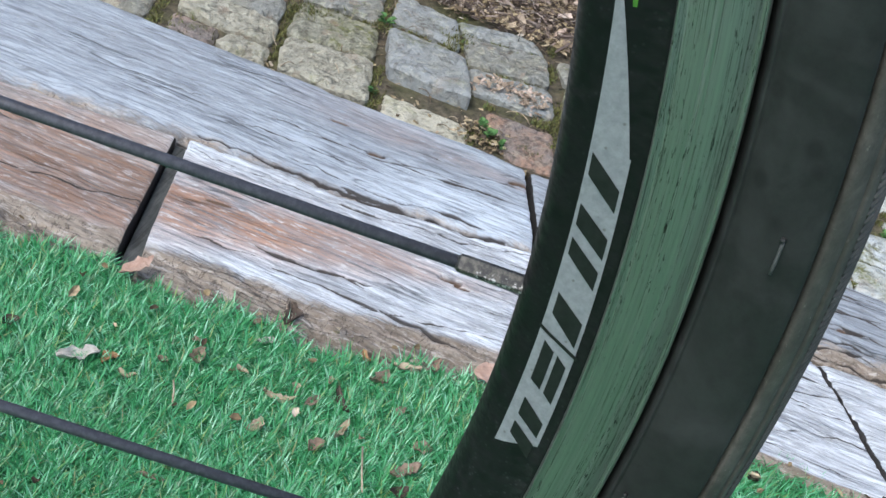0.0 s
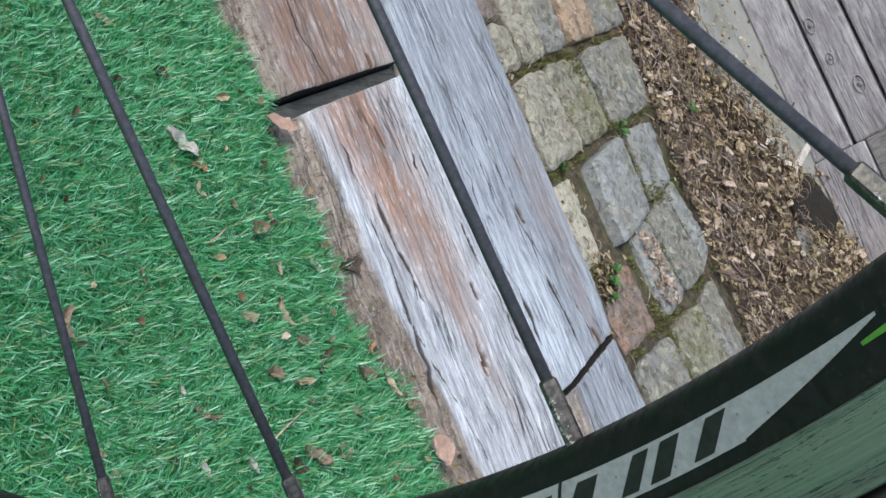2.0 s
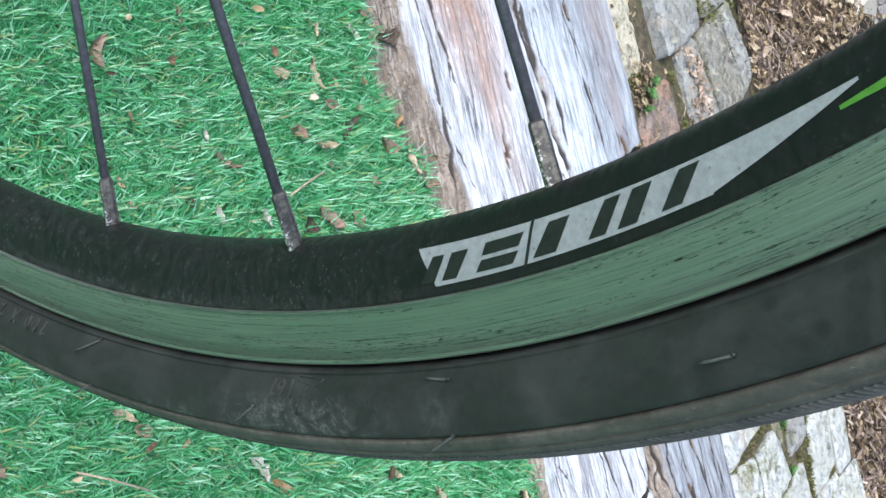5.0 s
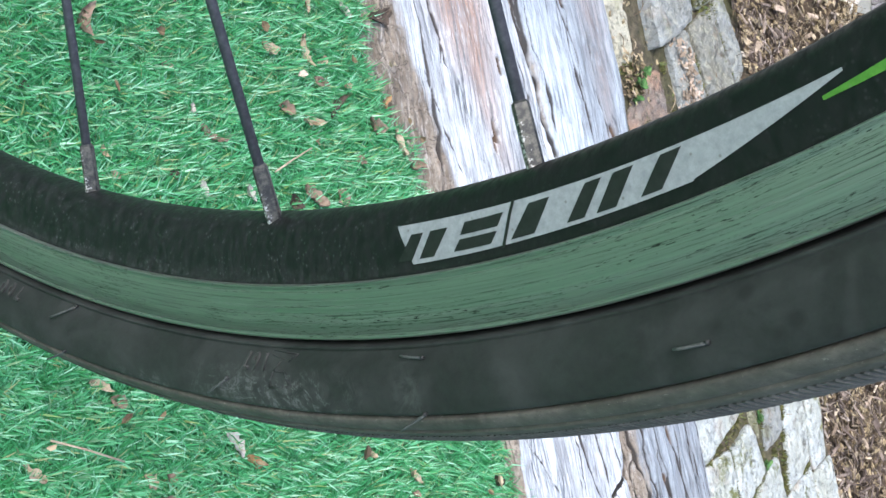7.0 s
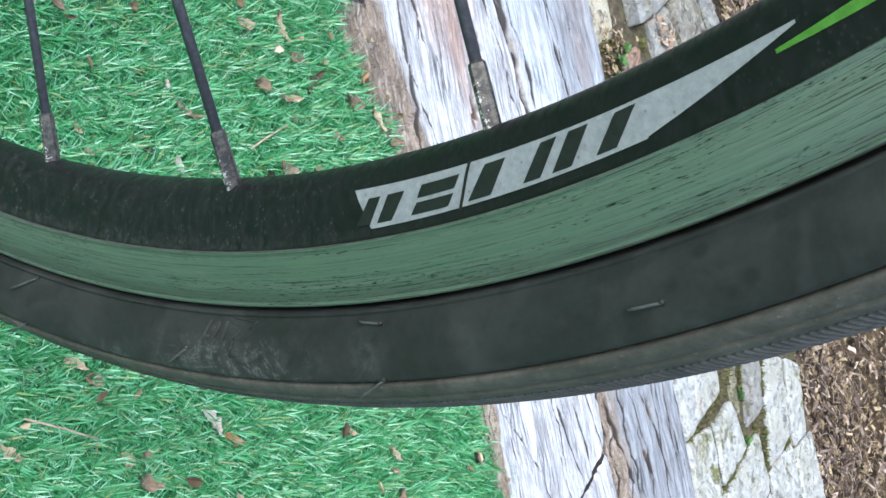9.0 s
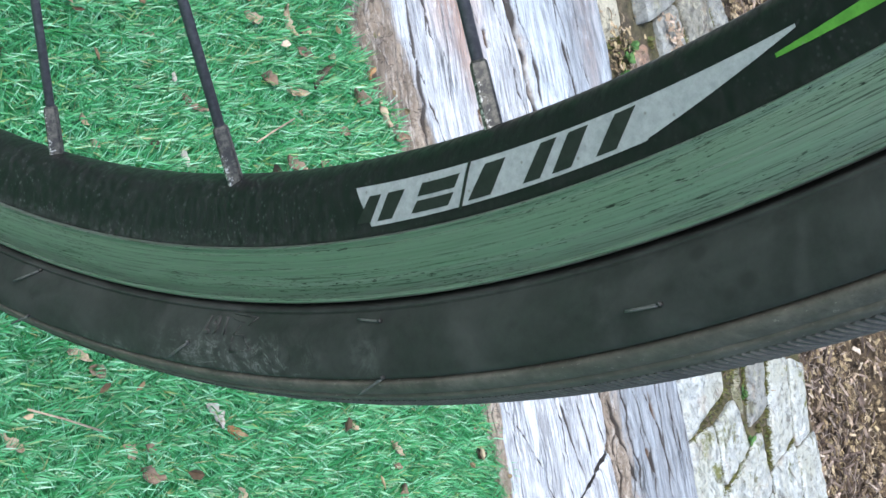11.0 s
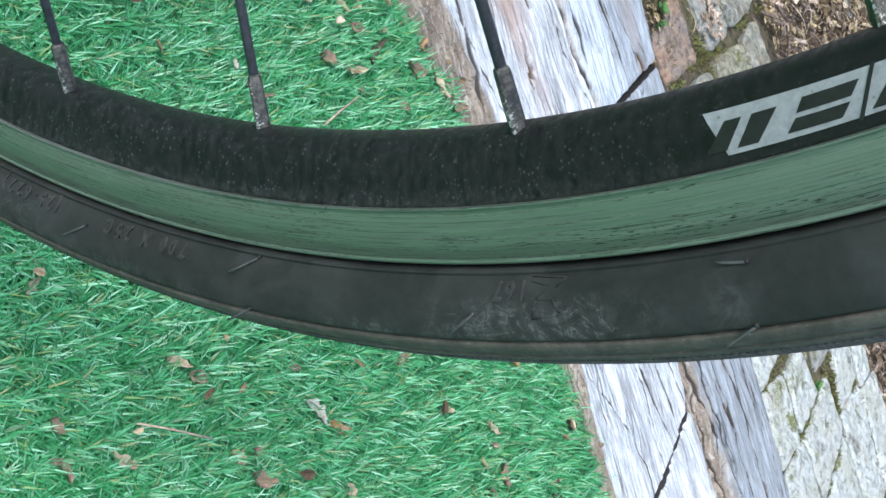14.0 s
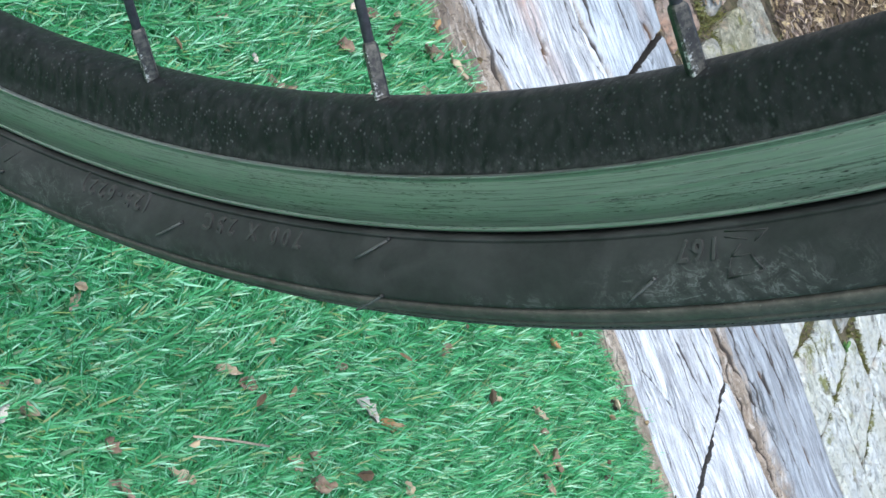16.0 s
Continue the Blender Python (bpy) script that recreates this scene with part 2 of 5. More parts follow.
MAT["soil"] = soil("damp_soil", (0.045, 0.032, 0.023), (0.17, 0.125, 0.085), (0.10, 0.075, 0.045))
# near-black fill that stands in for the shade of a hole
MAT["hole_shade"] = soil("black_hole_shade", (0.006, 0.005, 0.004), (0.035, 0.028, 0.02), (0.018, 0.016, 0.012))
MAT["joint"] = soil("joint_dirt", (0.035, 0.030, 0.022), (0.17, 0.135, 0.09), (0.10, 0.105, 0.035))


def chip_material(name, *stops):
    n = Nodes(name, 0.85)
    co = n.coords()
    c = n.ramp(n.island(), *stops)
    s = n.noise(co, 240, 3.0, 0.6)
    c = n.mix(n.ramp(s, (0.35, 0.55), (0.6, 0.0)), c, (0.05, 0.032, 0.02))
    n.bump(s, 0.5, 0.001)
    return n.done(c)


MAT["chips"] = chip_material("bark_mulch", (0.0, (0.040, 0.028, 0.018)), (0.22, (0.155, 0.108, 0.062)), (0.50, (0.36, 0.275, 0.155)), (0.80, (0.53, 0.425, 0.25)), (0.95, (0.62, 0.49, 0.34)), (1.0, (0.74, 0.66, 0.54)))
MAT["dark_chips"] = chip_material("dark_bark_shreds", (0.0, (0.055, 0.040, 0.035)), (0.4, (0.18, 0.135, 0.112)), (0.8, (0.37, 0.29, 0.24)), (1.0, (0.54, 0.45, 0.38)))
MAT["pale_chips"] = chip_material("pale_wood_chips", (0.0, (0.26, 0.19, 0.13)), (0.5, (0.46, 0.36, 0.26)), (0.8, (0.60, 0.46, 0.37)), (1.0, (0.68, 0.60, 0.50)))
MAT["dark_fibre"] = chip_material("dark_dead_fibres", (0.0, (0.05, 0.035, 0.03)), (0.5, (0.15, 0.11, 0.09)), (0.85, (0.32, 0.25, 0.20)), (1.0, (0.58, 0.50, 0.43)))
MAT["fibre"] = chip_material("dry_fibres", (0.0, (0.12, 0.085, 0.05)), (0.5, (0.33, 0.25, 0.155)), (1.0, (0.58, 0.47, 0.33)))
MAT["moss"] = chip_material("moss", (0.0, (0.06, 0.060, 0.018)), (0.5, (0.15, 0.155, 0.045)), (0.8, (0.25, 0.25, 0.08)), (1.0, (0.12, 0.19, 0.06)))


def brick_material(name, c0, c1, c2, lichen, moss, coarse=1.0):
    n = Nodes(name, 0.94)
    co = n.t.nodes.new("ShaderNodeVectorMath")
    co.operation = "ADD"
    n.put(co.inputs[0], n.coords())
    n.put(co.inputs[1], n.math("MULTIPLY", n.piece(), 7.0))
    co = co.outputs[0]
    a = n.noise(co, 95, 6.0, 0.72)
    b = n.noise(co, 26, 4.0, 0.6)
    grit = n.noise(co, 420, 3.0, 0.7)
    pits = n.noise(co, 190, 4.0, 0.7, 0.7)
    c = n.mix(n.ramp(a, (0.36, 0.0), (0.62, 1.0)), c0, c1)
    c = n.mix(n.ramp(b, (0.42, 0.0), (0.62, 0.8)), c, c2)
    c = n.mix(n.ramp(n.noise(co, 48, 4.0, 0.65), (0.58, 0.0), (0.68, 0.55 * coarse)), c, (0.36, 0.25, 0.17))
    c = n.mix(n.math("MULTIPLY", n.ramp(n.noise(co, 110, 4.0, 0.7, 0.6), (0.53, 0.0), (0.62, 1.0)), lichen), c, (0.64, 0.615, 0.47))
    c = n.mix(n.math("MULTIPLY", n.ramp(n.noise(co, 34, 5.0, 0.7), (0.57, 0.0), (0.66, 1.0)), moss), c, (0.17, 0.18, 0.045))
    pale = n.noise(co, 330, 3.0, 0.7)
    c = n.mix(n.ramp(pale, (0.58, 0.0), (0.70, 0.30)), c, (0.60, 0.58, 0.49))
    c = n.mix(n.ramp(pits, (0.33, 0.42 * coarse), (0.42, 0.0)), c, (0.10, 0.086, 0.066))
    c = n.mix(n.ramp(grit, (0.32, 0.35), (0.42, 0.0)), c, (0.09, 0.08, 0.062))
    c = n.mix(n.ramp(n.noise(co, 60, 5.0, 0.75, 0.8), (0.34, 0.7), (0.44, 0.0)), c, (0.10, 0.088, 0.066))
    n.bump(n.math("ADD", n.math("ADD", n.math("MULTIPLY", a, 1.4), n.math("MULTIPLY", n.ramp(pits, (0.30, 0.0), (0.48, 1.0)), 0.8)), n.math("ADD", grit, n.math("MULTIPLY", pale, 0.5))), 0.9, 0.0032 * coarse)
    return n.done(c)


MAT["brick_grey"] = brick_material("grey_worn_brick", (0.225, 0.225, 0.20), (0.37, 0.37, 0.335), (0.30, 0.285, 0.22), 0.45, 0.75)
MAT["brick_slate"] = brick_material("blue_grey_smooth_brick", (0.245, 0.255, 0.25), (0.365, 0.38, 0.37), (0.29, 0.295, 0.265), 0.25, 0.5, 0.6)
MAT["brick_olive"] = brick_material("mossy_olive_brick", (0.24, 0.23, 0.165), (0.40, 0.38, 0.29), (0.25, 0.25, 0.13), 0.5, 0.95)
MAT["brick_buff"] = brick_material("buff_worn_brick", (0.35, 0.325, 0.25), (0.52, 0.49, 0.39), (0.42, 0.39, 0.295), 0.6, 0.5)
MAT["brick_cream"] = brick_material("cream_worn_brick", (0.46, 0.43, 0.33), (0.64, 0.60, 0.48), (0.53, 0.50, 0.37), 0.4, 0.3, 0.7)
MAT["brick_orange"] = brick_material("burnt_orange_brick", (0.235, 0.18, 0.15), (0.44, 0.275, 0.19), (0.275, 0.245, 0.225), 0.2, 0.75)
MAT["brick_peach"] = brick_material("peach_worn_brick", (0.44, 0.30, 0.20), (0.60, 0.44, 0.31), (0.46, 0.33, 0.22), 0.5, 0.2)
MAT["brick_pale"] = brick_material("pale_lichened_brick", (0.42, 0.45, 0.44), (0.66, 0.69, 0.68), (0.48, 0.495, 0.43), 0.3, 0.95, 0.7)


def concrete():
    n = Nodes("stained_concrete", 0.9)
    co = n.coords()
    a, b = n.noise(co, 160, 5.0, 0.7), n.noise(co, 12, 4.0, 0.6)
    c = n.mix(a, (0.24, 0.245, 0.225), (0.36, 0.36, 0.33))
    c = n.mix(n.ramp(b, (0.45, 0.0), (0.7, 0.7)), c, (0.19, 0.20, 0.165))
    n.bump(a, 0.5, 0.002)
    return n.done(c)


MAT["concrete"] = concrete()


def leaf_material(name, c0, c1, c2):
    n = Nodes(name, 0.7)
    co = n.coords()
    a, b = n.noise(co, 130, 4.0, 0.65), n.noise(co, 420, 3.0, 0.6)
    c = n.mix(n.ramp(a, (0.36, 0.0), (0.62, 1.0)), c0, c1)
    c = n.mix(n.ramp(b, (0.55, 0.0), (0.7, 0.8)), c, c2)
    n.bump(b, 0.4, 0.0008)
    return n.done(c)


MAT["leaf_brown"] = leaf_material("dry_brown_leaf", (0.20, 0.135, 0.095), (0.42, 0.315, 0.23), (0.10, 0.065, 0.043))
MAT["leaf_pink"] = leaf_material("dry_pinkish_leaf", (0.40, 0.255, 0.19), (0.54, 0.375, 0.29), (0.30, 0.17, 0.11))
MAT["leaf_tan"] = leaf_material("dry_tan_leaf", (0.38, 0.30, 0.20), (0.58, 0.48, 0.35), (0.26, 0.16, 0.09))
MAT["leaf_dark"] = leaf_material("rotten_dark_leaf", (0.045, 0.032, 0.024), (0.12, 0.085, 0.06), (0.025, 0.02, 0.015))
MAT["leaf_white"] = leaf_material("bleached_leaf", (0.44, 0.41, 0.36), (0.64, 0.61, 0.55), (0.26, 0.19, 0.13))
MAT["weed"] = leaf_material("fresh_green_leaf", (0.045, 0.13, 0.03), (0.10, 0.22, 0.06), (0.16, 0.23, 0.06))
MAT["leaf_orange"] = leaf_material("dry_orange_leaf", (0.33, 0.17, 0.075), (0.44, 0.27, 0.13), (0.18, 0.07, 0.04))


def polar(n):
    """Radius and angle round the axle, in metres and radians."""
    sep = n.t.nodes.new("ShaderNodeSeparateXYZ")
    n.put(sep.inputs[0], n.coords())
    x, y = sep.outputs[0], sep.outputs[1]
    rad = n.math("SQRT", n.math("ADD", n.math("MULTIPLY", x, x), n.math("MULTIPLY", y, y)))
    ang = n.math("ARCTAN2", x, n.math("MULTIPLY", y, -1.0))
    return rad, ang, sep.outputs[2]


def turned(n, k_rad, k_ang):
    rad, ang, z = polar(n)
    comb = n.t.nodes.new("ShaderNodeCombineXYZ")
    n.put(comb.inputs[0], n.math("MULTIPLY", rad, k_rad))
    n.put(comb.inputs[1], n.math("MULTIPLY", ang, k_ang))
    n.put(comb.inputs[2], n.math("MULTIPLY", z, k_rad))
    return comb.outputs[0]


def brake_metal():
    """Turned aluminium, scored in rings by grit from the brake blocks."""
    n = Nodes("machined_aluminium", 0.5, 1.0)
    rad, ang, z = polar(n)
    lines = n.noise(turned(n, 2600, 1.2), 1.0, 3.0, 0.6)
    dash = n.noise(turned(n, 5600, 24), 1.0, 4.0, 0.72)
    tick = n.noise(turned(n, 4600, 170), 1.0, 3.0, 0.7)
    wide = n.noise(turned(n, 1500, 2.2), 1.0, 3.0, 0.6)
    patch = n.noise(turned(n, 260, 9), 1.0, 3.0, 0.6)
    more = n.ramp(n.math("ADD", ang, 0.75), (0.05, 0.75), (0.50, 1.0))
    c = n.mix(n.ramp(lines, (0.35, 0.0), (0.65, 1.0)), (0.345, 0.35, 0.33), (0.425, 0.425, 0.402))
    rows = n.math("MULTIPLY", n.ramp(wide, (0.435, 0.06), (0.505, 1.0)), more)
    c = n.mix(n.math("MULTIPLY", n.ramp(dash, (0.53, 0.0), (0.60, 0.80)), rows), c, (0.10, 0.104, 0.097))
    c = n.mix(n.math("MULTIPLY", n.math("MULTIPLY", n.ramp(tick, (0.575, 0.0), (0.625, 0.95)), n.ramp(patch, (0.43, 0.0), (0.53, 1.0))), rows), c, (0.035, 0.036, 0.034))
    c = n.mix(n.math("MULTIPLY", n.ramp(lines, (0.62, 0.0), (0.70, 0.5)), more), c, (0.20, 0.205, 0.19))
    n.bump(n.math("ADD", lines, dash), 0.14, 0.00025)
    return n.done(c, n.ramp(wide, (0.3, 0.44), (0.7, 0.60)))


MAT["brake"] = brake_metal()


def rim_black():
    n = Nodes("dusty_black_anodised_metal", 0.5)
    co = n.coords()
    blotch = n.noise(co, 260, 4.0, 0.65, 0.4)
    streak = n.noise(turned(n, 300, 190), 1.0, 4.0, 0.7)
    speck = n.voronoi(turned(n, 980, 330), 1.0)
    n.b.inputs["Specular IOR Level"].default_value = 0.32
    rad, ang, z = polar(n)
    dusty = n.ramp(n.math("ADD", ang, 1.0), (0.66, 1.0), (0.86, 0.22))
    c = n.mix(n.math("MULTIPLY", dusty, n.ramp(streak, (0.36, 0.02), (0.80, 0.34))), (0.0050, 0.0052, 0.0056), (0.040, 0.042, 0.044))
    c = n.mix(n.math("MULTIPLY", dusty, n.ramp(blotch, (0.58, 0.0), (0.72, 0.25))), c, (0.036, 0.037, 0.038))
    c = n.mix(n.math("MULTIPLY", dusty, n.math("MULTIPLY", n.ramp(speck, (0.10, 0.85), (0.30, 0.0)), n.ramp(blotch, (0.44, 0.0), (0.58, 1.0)))), c, (0.075, 0.078, 0.080))
    drip = n.noise(turned(n, 700, 300), 1.0, 4.0, 0.68)
    c = n.mix(n.math("MULTIPLY", dusty, n.ramp(drip, (0.56, 0.0), (0.68, 0.22))), c, (0.050, 0.053, 0.055))
    fringe = n.ramp(n.math("MULTIPLY", n.math("SUBTRACT", rad, 0.3035), 300.0), (0.0, 0.0), (0.9, 1.0))
    c = n.mix(n.math("MULTIPLY", n.math("MULTIPLY", fringe, dusty), n.ramp(drip, (0.46, 0.0), (0.58, 0.28))), c, (0.060, 0.063, 0.063))
    n.bump(blotch, 0.1, 0.0003)
    return n.done(c, n.ramp(streak, (0.4, 0.38), (0.7, 0.7)))


MAT["rim"] = rim_black()


def rubber(name, c0, c1, dust, amount, smears=False, flecks=0.0):
    n = Nodes(name, 0.75)
    co = n.coords()
    a = n.noise(co, 420, 4.0, 0.7)
    cloud = n.noise(co, 55, 5.0, 0.7, 0.6)
    band = n.noise(turned(n, 90, 12), 1.0, 4.0, 0.6)
    c = n.mix(n.ramp(a, (0.35, 0.0), (0.65, 1.0)), c0, c1)
    c = n.mix(n.math("MULTIPLY", n.ramp(cloud, (0.50, 0.0), (0.72, 1.0)), amount), c, dust)
    c = n.mix(n.math("MULTIPLY", n.ramp(band, (0.48, 0.0), (0.75, 1.0)), 0.6 * amount), c, dust)
    if smears:
        rad, ang, z = polar(n)
        scuff = n.noise(co, 230, 6.0, 0.72, 1.2)
        wisp = n.ramp(n.math("ABSOLUTE", n.math("SUBTRACT", n.noise(co, 120, 5.0, 0.7, 2.2), 0.5)), (0.0, 1.0), (0.032, 0.0))
        for mid, half, inner, strength in ((-18.2, 4.6, 0.3205, 0.60), (-12.05, 0.75, 0.3190, 0.55), (-24.5, 2.6, 0.3250, 0.75), (-2.5, 3.0, 0.3260, 0.12), (-1.0, 1.6, 0.3180, 0.08), (-36.0, 6.0, 0.3240, 0.30), (-44.0, 4.0, 0.3185, 0.35)):
            near = n.ramp(n.math("DIVIDE", n.math("ABSOLUTE", n.math("SUBTRACT", ang, radians(mid))), radians(half)), (0.35, 1.0), (1.0, 0.0))
            wide = n.ramp(n.math("DIVIDE", n.math("SUBTRACT", rad, inner), 0.004), (0.0, 0.0), (1.0, 1.0))
            area = n.math("MULTIPLY", near, wide)
            c = n.mix(n.math("MULTIPLY", area, n.ramp(scuff, (0.44, 0.0), (0.62, strength))), c, (0.060, 0.064, 0.062))
            if half > 1.0 and strength > 0.2:
                c = n.mix(n.math("MULTIPLY", n.math("MULTIPLY", area, wisp), n.ramp(scuff, (0.44, 0.0), (0.52, strength))), c, (0.145, 0.15, 0.147))
        spots = n.voronoi(turned(n, 240, 66), 1.0)
        c = n.mix(n.math("MULTIPLY", n.math("MULTIPLY", n.ramp(spots, (0.16, 0.8), (0.34, 0.0)), n.ramp(n.math("ADD", ang, 1.0), (0.82, 0.0), (0.90, 1.0))), n.ramp(cloud, (0.44, 0.0), (0.54, 1.0))), c, (0.006, 0.006, 0.006))
    if flecks:
        chalk = n.noise(turned(n, 1500, 260), 1.0, 4.0, 0.75)
        c = n.mix(n.ramp(chalk, (0.62, 0.0), (0.69, flecks)), c, (0.30, 0.275, 0.245))
        grime = n.noise(co, 160, 5.0, 0.7, 0.5)
        c = n.mix(n.ramp(grime, (0.46, 0.0), (0.62, 0.6)), c, (0.045, 0.042, 0.038))
        c = n.mix(n.ramp(chalk, (0.34, 0.35), (0.44, 0.0)), c, (0.014, 0.012, 0.011))
    n.bump(a, 0.25, 0.0003)
    return n.done(c, n.ramp(cloud, (0.4, 0.62), (0.7, 0.85)))


MAT["sidewall"] = rubber("black_rubber_sidewall", (0.0085, 0.0092, 0.0090), (0.0155, 0.0168, 0.0162), (0.046, 0.050, 0.048), 0.6, True)
MAT["tread"] = rubber("worn_dusty_tread", (0.044, 0.039, 0.034), (0.084, 0.075, 0.065), (0.15, 0.135, 0.118), 0.75, False, 0.55)
MAT["hair"] = rubber("pale_rubber_hair", (0.036, 0.039, 0.038), (0.068, 0.072, 0.069), (0.09, 0.094, 0.09), 0.3)
MAT["lettering"] = rubber("scuffed_raised_rubber", (0.018, 0.019, 0.0185), (0.030, 0.031, 0.030), (0.065, 0.068, 0.065), 0.6)


def speckled_steel(name, c0, c1, metal, rough, bare=False):
    n = Nodes(name, rough, metal)
    co = n.coords()
    a, b = n.noise(co, 900, 3.0, 0.7), n.noise(co, 300, 3.0, 0.6)
    c = n.mix(n.ramp(a, (0.42, 0.0), (0.62, 1.0)), c0, c1)
    c = n.mix(n.ramp(b, (0.60, 0.0), (0.75, 0.4)), c, tuple(0.5 * v for v in c0))
    if bare:
        # the outer corner is rubbed down to bright metal, most of all at the rim
        worn = n.t.nodes.new("ShaderNodeAttribute")
        worn.attribute_name = "rubbed"
        nick = n.noise(co, 1400, 3.0, 0.7)
        c = n.mix(n.ramp(n.math("ADD", n.math("MULTIPLY", worn.outputs["Fac"], 0.62), n.math("MULTIPLY", n.math("SUBTRACT", nick, 0.5), 1.3)), (0.46, 0.0), (0.58, 1.0)), c, (0.42, 0.42, 0.41))
    n.bump(a, 0.2, 0.0002)
    return n.done(c)


MAT["spoke"] = speckled_steel("dull_black_spoke_steel", (0.060, 0.060, 0.071), (0.090, 0.090, 0.104), 0.2, 0.5)
MAT["nipple"] = speckled_steel("oxidised_nipple_brass", (0.034, 0.034, 0.034), (0.095, 0.090, 0.078), 0.45, 0.45, True)
MAT["hub"] = speckled_steel("black_hub_alloy", (0.02, 0.02, 0.02), (0.05, 0.05, 0.05), 0.6, 0.4)


def print_material(name, c0, c1, wear):
    n = Nodes(name, 0.5)
    co = n.coords()
    a, b = n.noise(co, 700, 4.0, 0.7), n.voronoi(co, 420)
    c = n.mix(n.ramp(a, (0.35, 0.0), (0.65, 1.0)), c0, c1)
    c = n.mix(n.ramp(b, (0.05, wear), (0.12, 0.0)), c, (0.12, 0.12, 0.11))
    return n.done(c)


MAT["white_print"] = print_material("scuffed_white_print", (0.205, 0.215, 0.228), (0.285, 0.295, 0.31), 0.8)
MAT["black_print"] = print_material("scuffed_black_print", (0.006, 0.006, 0.006), (0.016, 0.016, 0.016), 0.3)
MAT["green_print"] = print_material("bright_green_print", (0.055, 0.17, 0.02), (0.08, 0.23, 0.03), 0.4)

# ---------------------------------------------------------------- building helpers
def mesh_of(name, verts, faces, smooth=True):
    me = bpy.data.meshes.new(name)
    me.from_pydata([tuple(v) for v in verts], [], faces)
    me.update()
    if smooth:
        me.polygons.foreach_set("use_smooth", [True] * len(me.polygons))
    return me


def part(name, me, material, parent=None, label=""):
    """One mesh object, under a thing or a part."""
    ob = new(name, me)
    if material is not None and not me.materials:
        me.materials.append(material)
    if parent is not None:
        ob.parent = parent
    if label:
        ob["label"] = label
    return ob


def box_mesh(name, lo, hi, bevel=0.002, segments=2):
    bm = bmesh.new()
    bmesh.ops.create_cube(bm, size=1.0)
    size = [b - a for a, b in zip(lo, hi)]
    for v in bm.verts:
        v.co = Vector([a + (c + 0.5) * s for a, c, s in zip(lo, v.co, size)])
    if bevel:
        bmesh.ops.bevel(bm, geom=bm.edges[:], offset=bevel, segments=segments, affect="EDGES", profile=0.5)
    me = bpy.data.meshes.new(name)
    bm.to_mesh(me)
    bm.free()
    return me


def tube(name, points, radii, sides=8, caps=True):
    """A tube along points."""
    verts, faces = [], []
    pts = [Vector(p) for p in points]
    side = None
    for i, p in enumerate(pts):
        d = (pts[min(i + 1, len(pts) - 1)] - pts[max(i - 1, 0)]).normalized()
        if side is None:
            side = d.orthogonal().normalized()
        side = (side - d * side.dot(d)).normalized()
        up = d.cross(side)
        r = radii[i] if isinstance(radii, (list, tuple)) else radii
        for k in range(sides):
            a = 2 * math.pi * k / sides
            verts.append(p + (side * math.cos(a) + up * math.sin(a)) * r)
    for i in range(len(pts) - 1):
        for k in range(sides):
            a, b = i * sides + k, i * sides + (k + 1) % sides
            faces.append((a, b, b + sides, a + sides))
    if caps:
        faces.append(tuple(range(sides - 1, -1, -1)))
        faces.append(tuple(range((len(pts) - 1) * sides, len(pts) * sides)))
    return mesh_of(name, verts, faces)


def fbm(x, y, z=0.0, octaves=4):
    return noise.fractal(Vector((x, y, z)), 0.9, 2.1, octaves)


def along(x, table):
    xs, ys = zip(*table)
    return float(np.interp(x, xs, ys))


# ---------------------------------------------------------------- ground
GRASS_EDGE = [(-0.6, 0.395), (-0.023, 0.417), (0.05, 0.424), (0.167, 0.431), (0.25, 0.453), (0.383, 0.485), (0.48, 0.488), (0.8, 0.49), (1.5, 0.49)]
RIDGE = [(-0.6, 0.53), (-0.113, 0.547), (0.018, 0.567), (0.122, 0.573), (0.25, 0.594), (0.417, 0.601), (0.474, 0.603), (0.55, 0.61), (0.9, 0.61)]
BRICK_EDGE = 0.692
MULCH_EDGE = 0.905
KERB_EDGE = 1.075


def sheet(name, x0, x1, y0, y1, z, nx, ny, rough, material, label, category):
    vs, fs = [], []
    for j in range(ny + 1):
        for i in range(nx + 1):
            x, y = x0 + (x1 - x0) * i / nx, y0 + (y1 - y0) * j / ny
            vs.append((x, y, z + rough * fbm(x * 9, y * 9, 3.0)))
    for j in range(ny):
        for i in range(nx):
            a = j * (nx + 1) + i
            fs.append((a, a + 1, a + nx + 2, a + nx + 1))
    return tagged(part(name, mesh_of(name, vs, fs), material), label, category, kind="structure")


ground = sheet("ground", -60, 60, -60, 60, -0.075, 60, 60, 0.0, MAT["soil"], "bare dark earth running out around the garden", "ground")
TURF_Z = -0.010


def lawn_sheet():
    vs, fs = [], []
    xs = [-60.0, -20.0, -6.0] + [-3.0 + 0.05 * i for i in range(121)] + [6.0, 20.0, 60.0]
    ts = [0.0, 0.6, 0.85, 0.94] + [0.965 + 0.001 * i for i in range(36)]
    for t in ts:
        for x in xs:
            top = along(x, GRASS_EDGE) - 0.001
            y = -14.0 + (top + 14.0) * t
            vs.append((x, y, TURF_Z + 0.001 * fbm(x * 9, y * 9, 3.0)))
    m = len(xs)
    for j in range(len(ts) - 1):
        for i in range(m - 1):
            a = j * m + i
            fs.append((a, a + 1, a + m + 1, a + m))
    return mesh_of("lawn", vs, fs)


lawn = tagged(part("lawn", lawn_sheet(), MAT["turf"]), "green artificial turf backing laid up to the timber edging", "lawn", kind="structure")


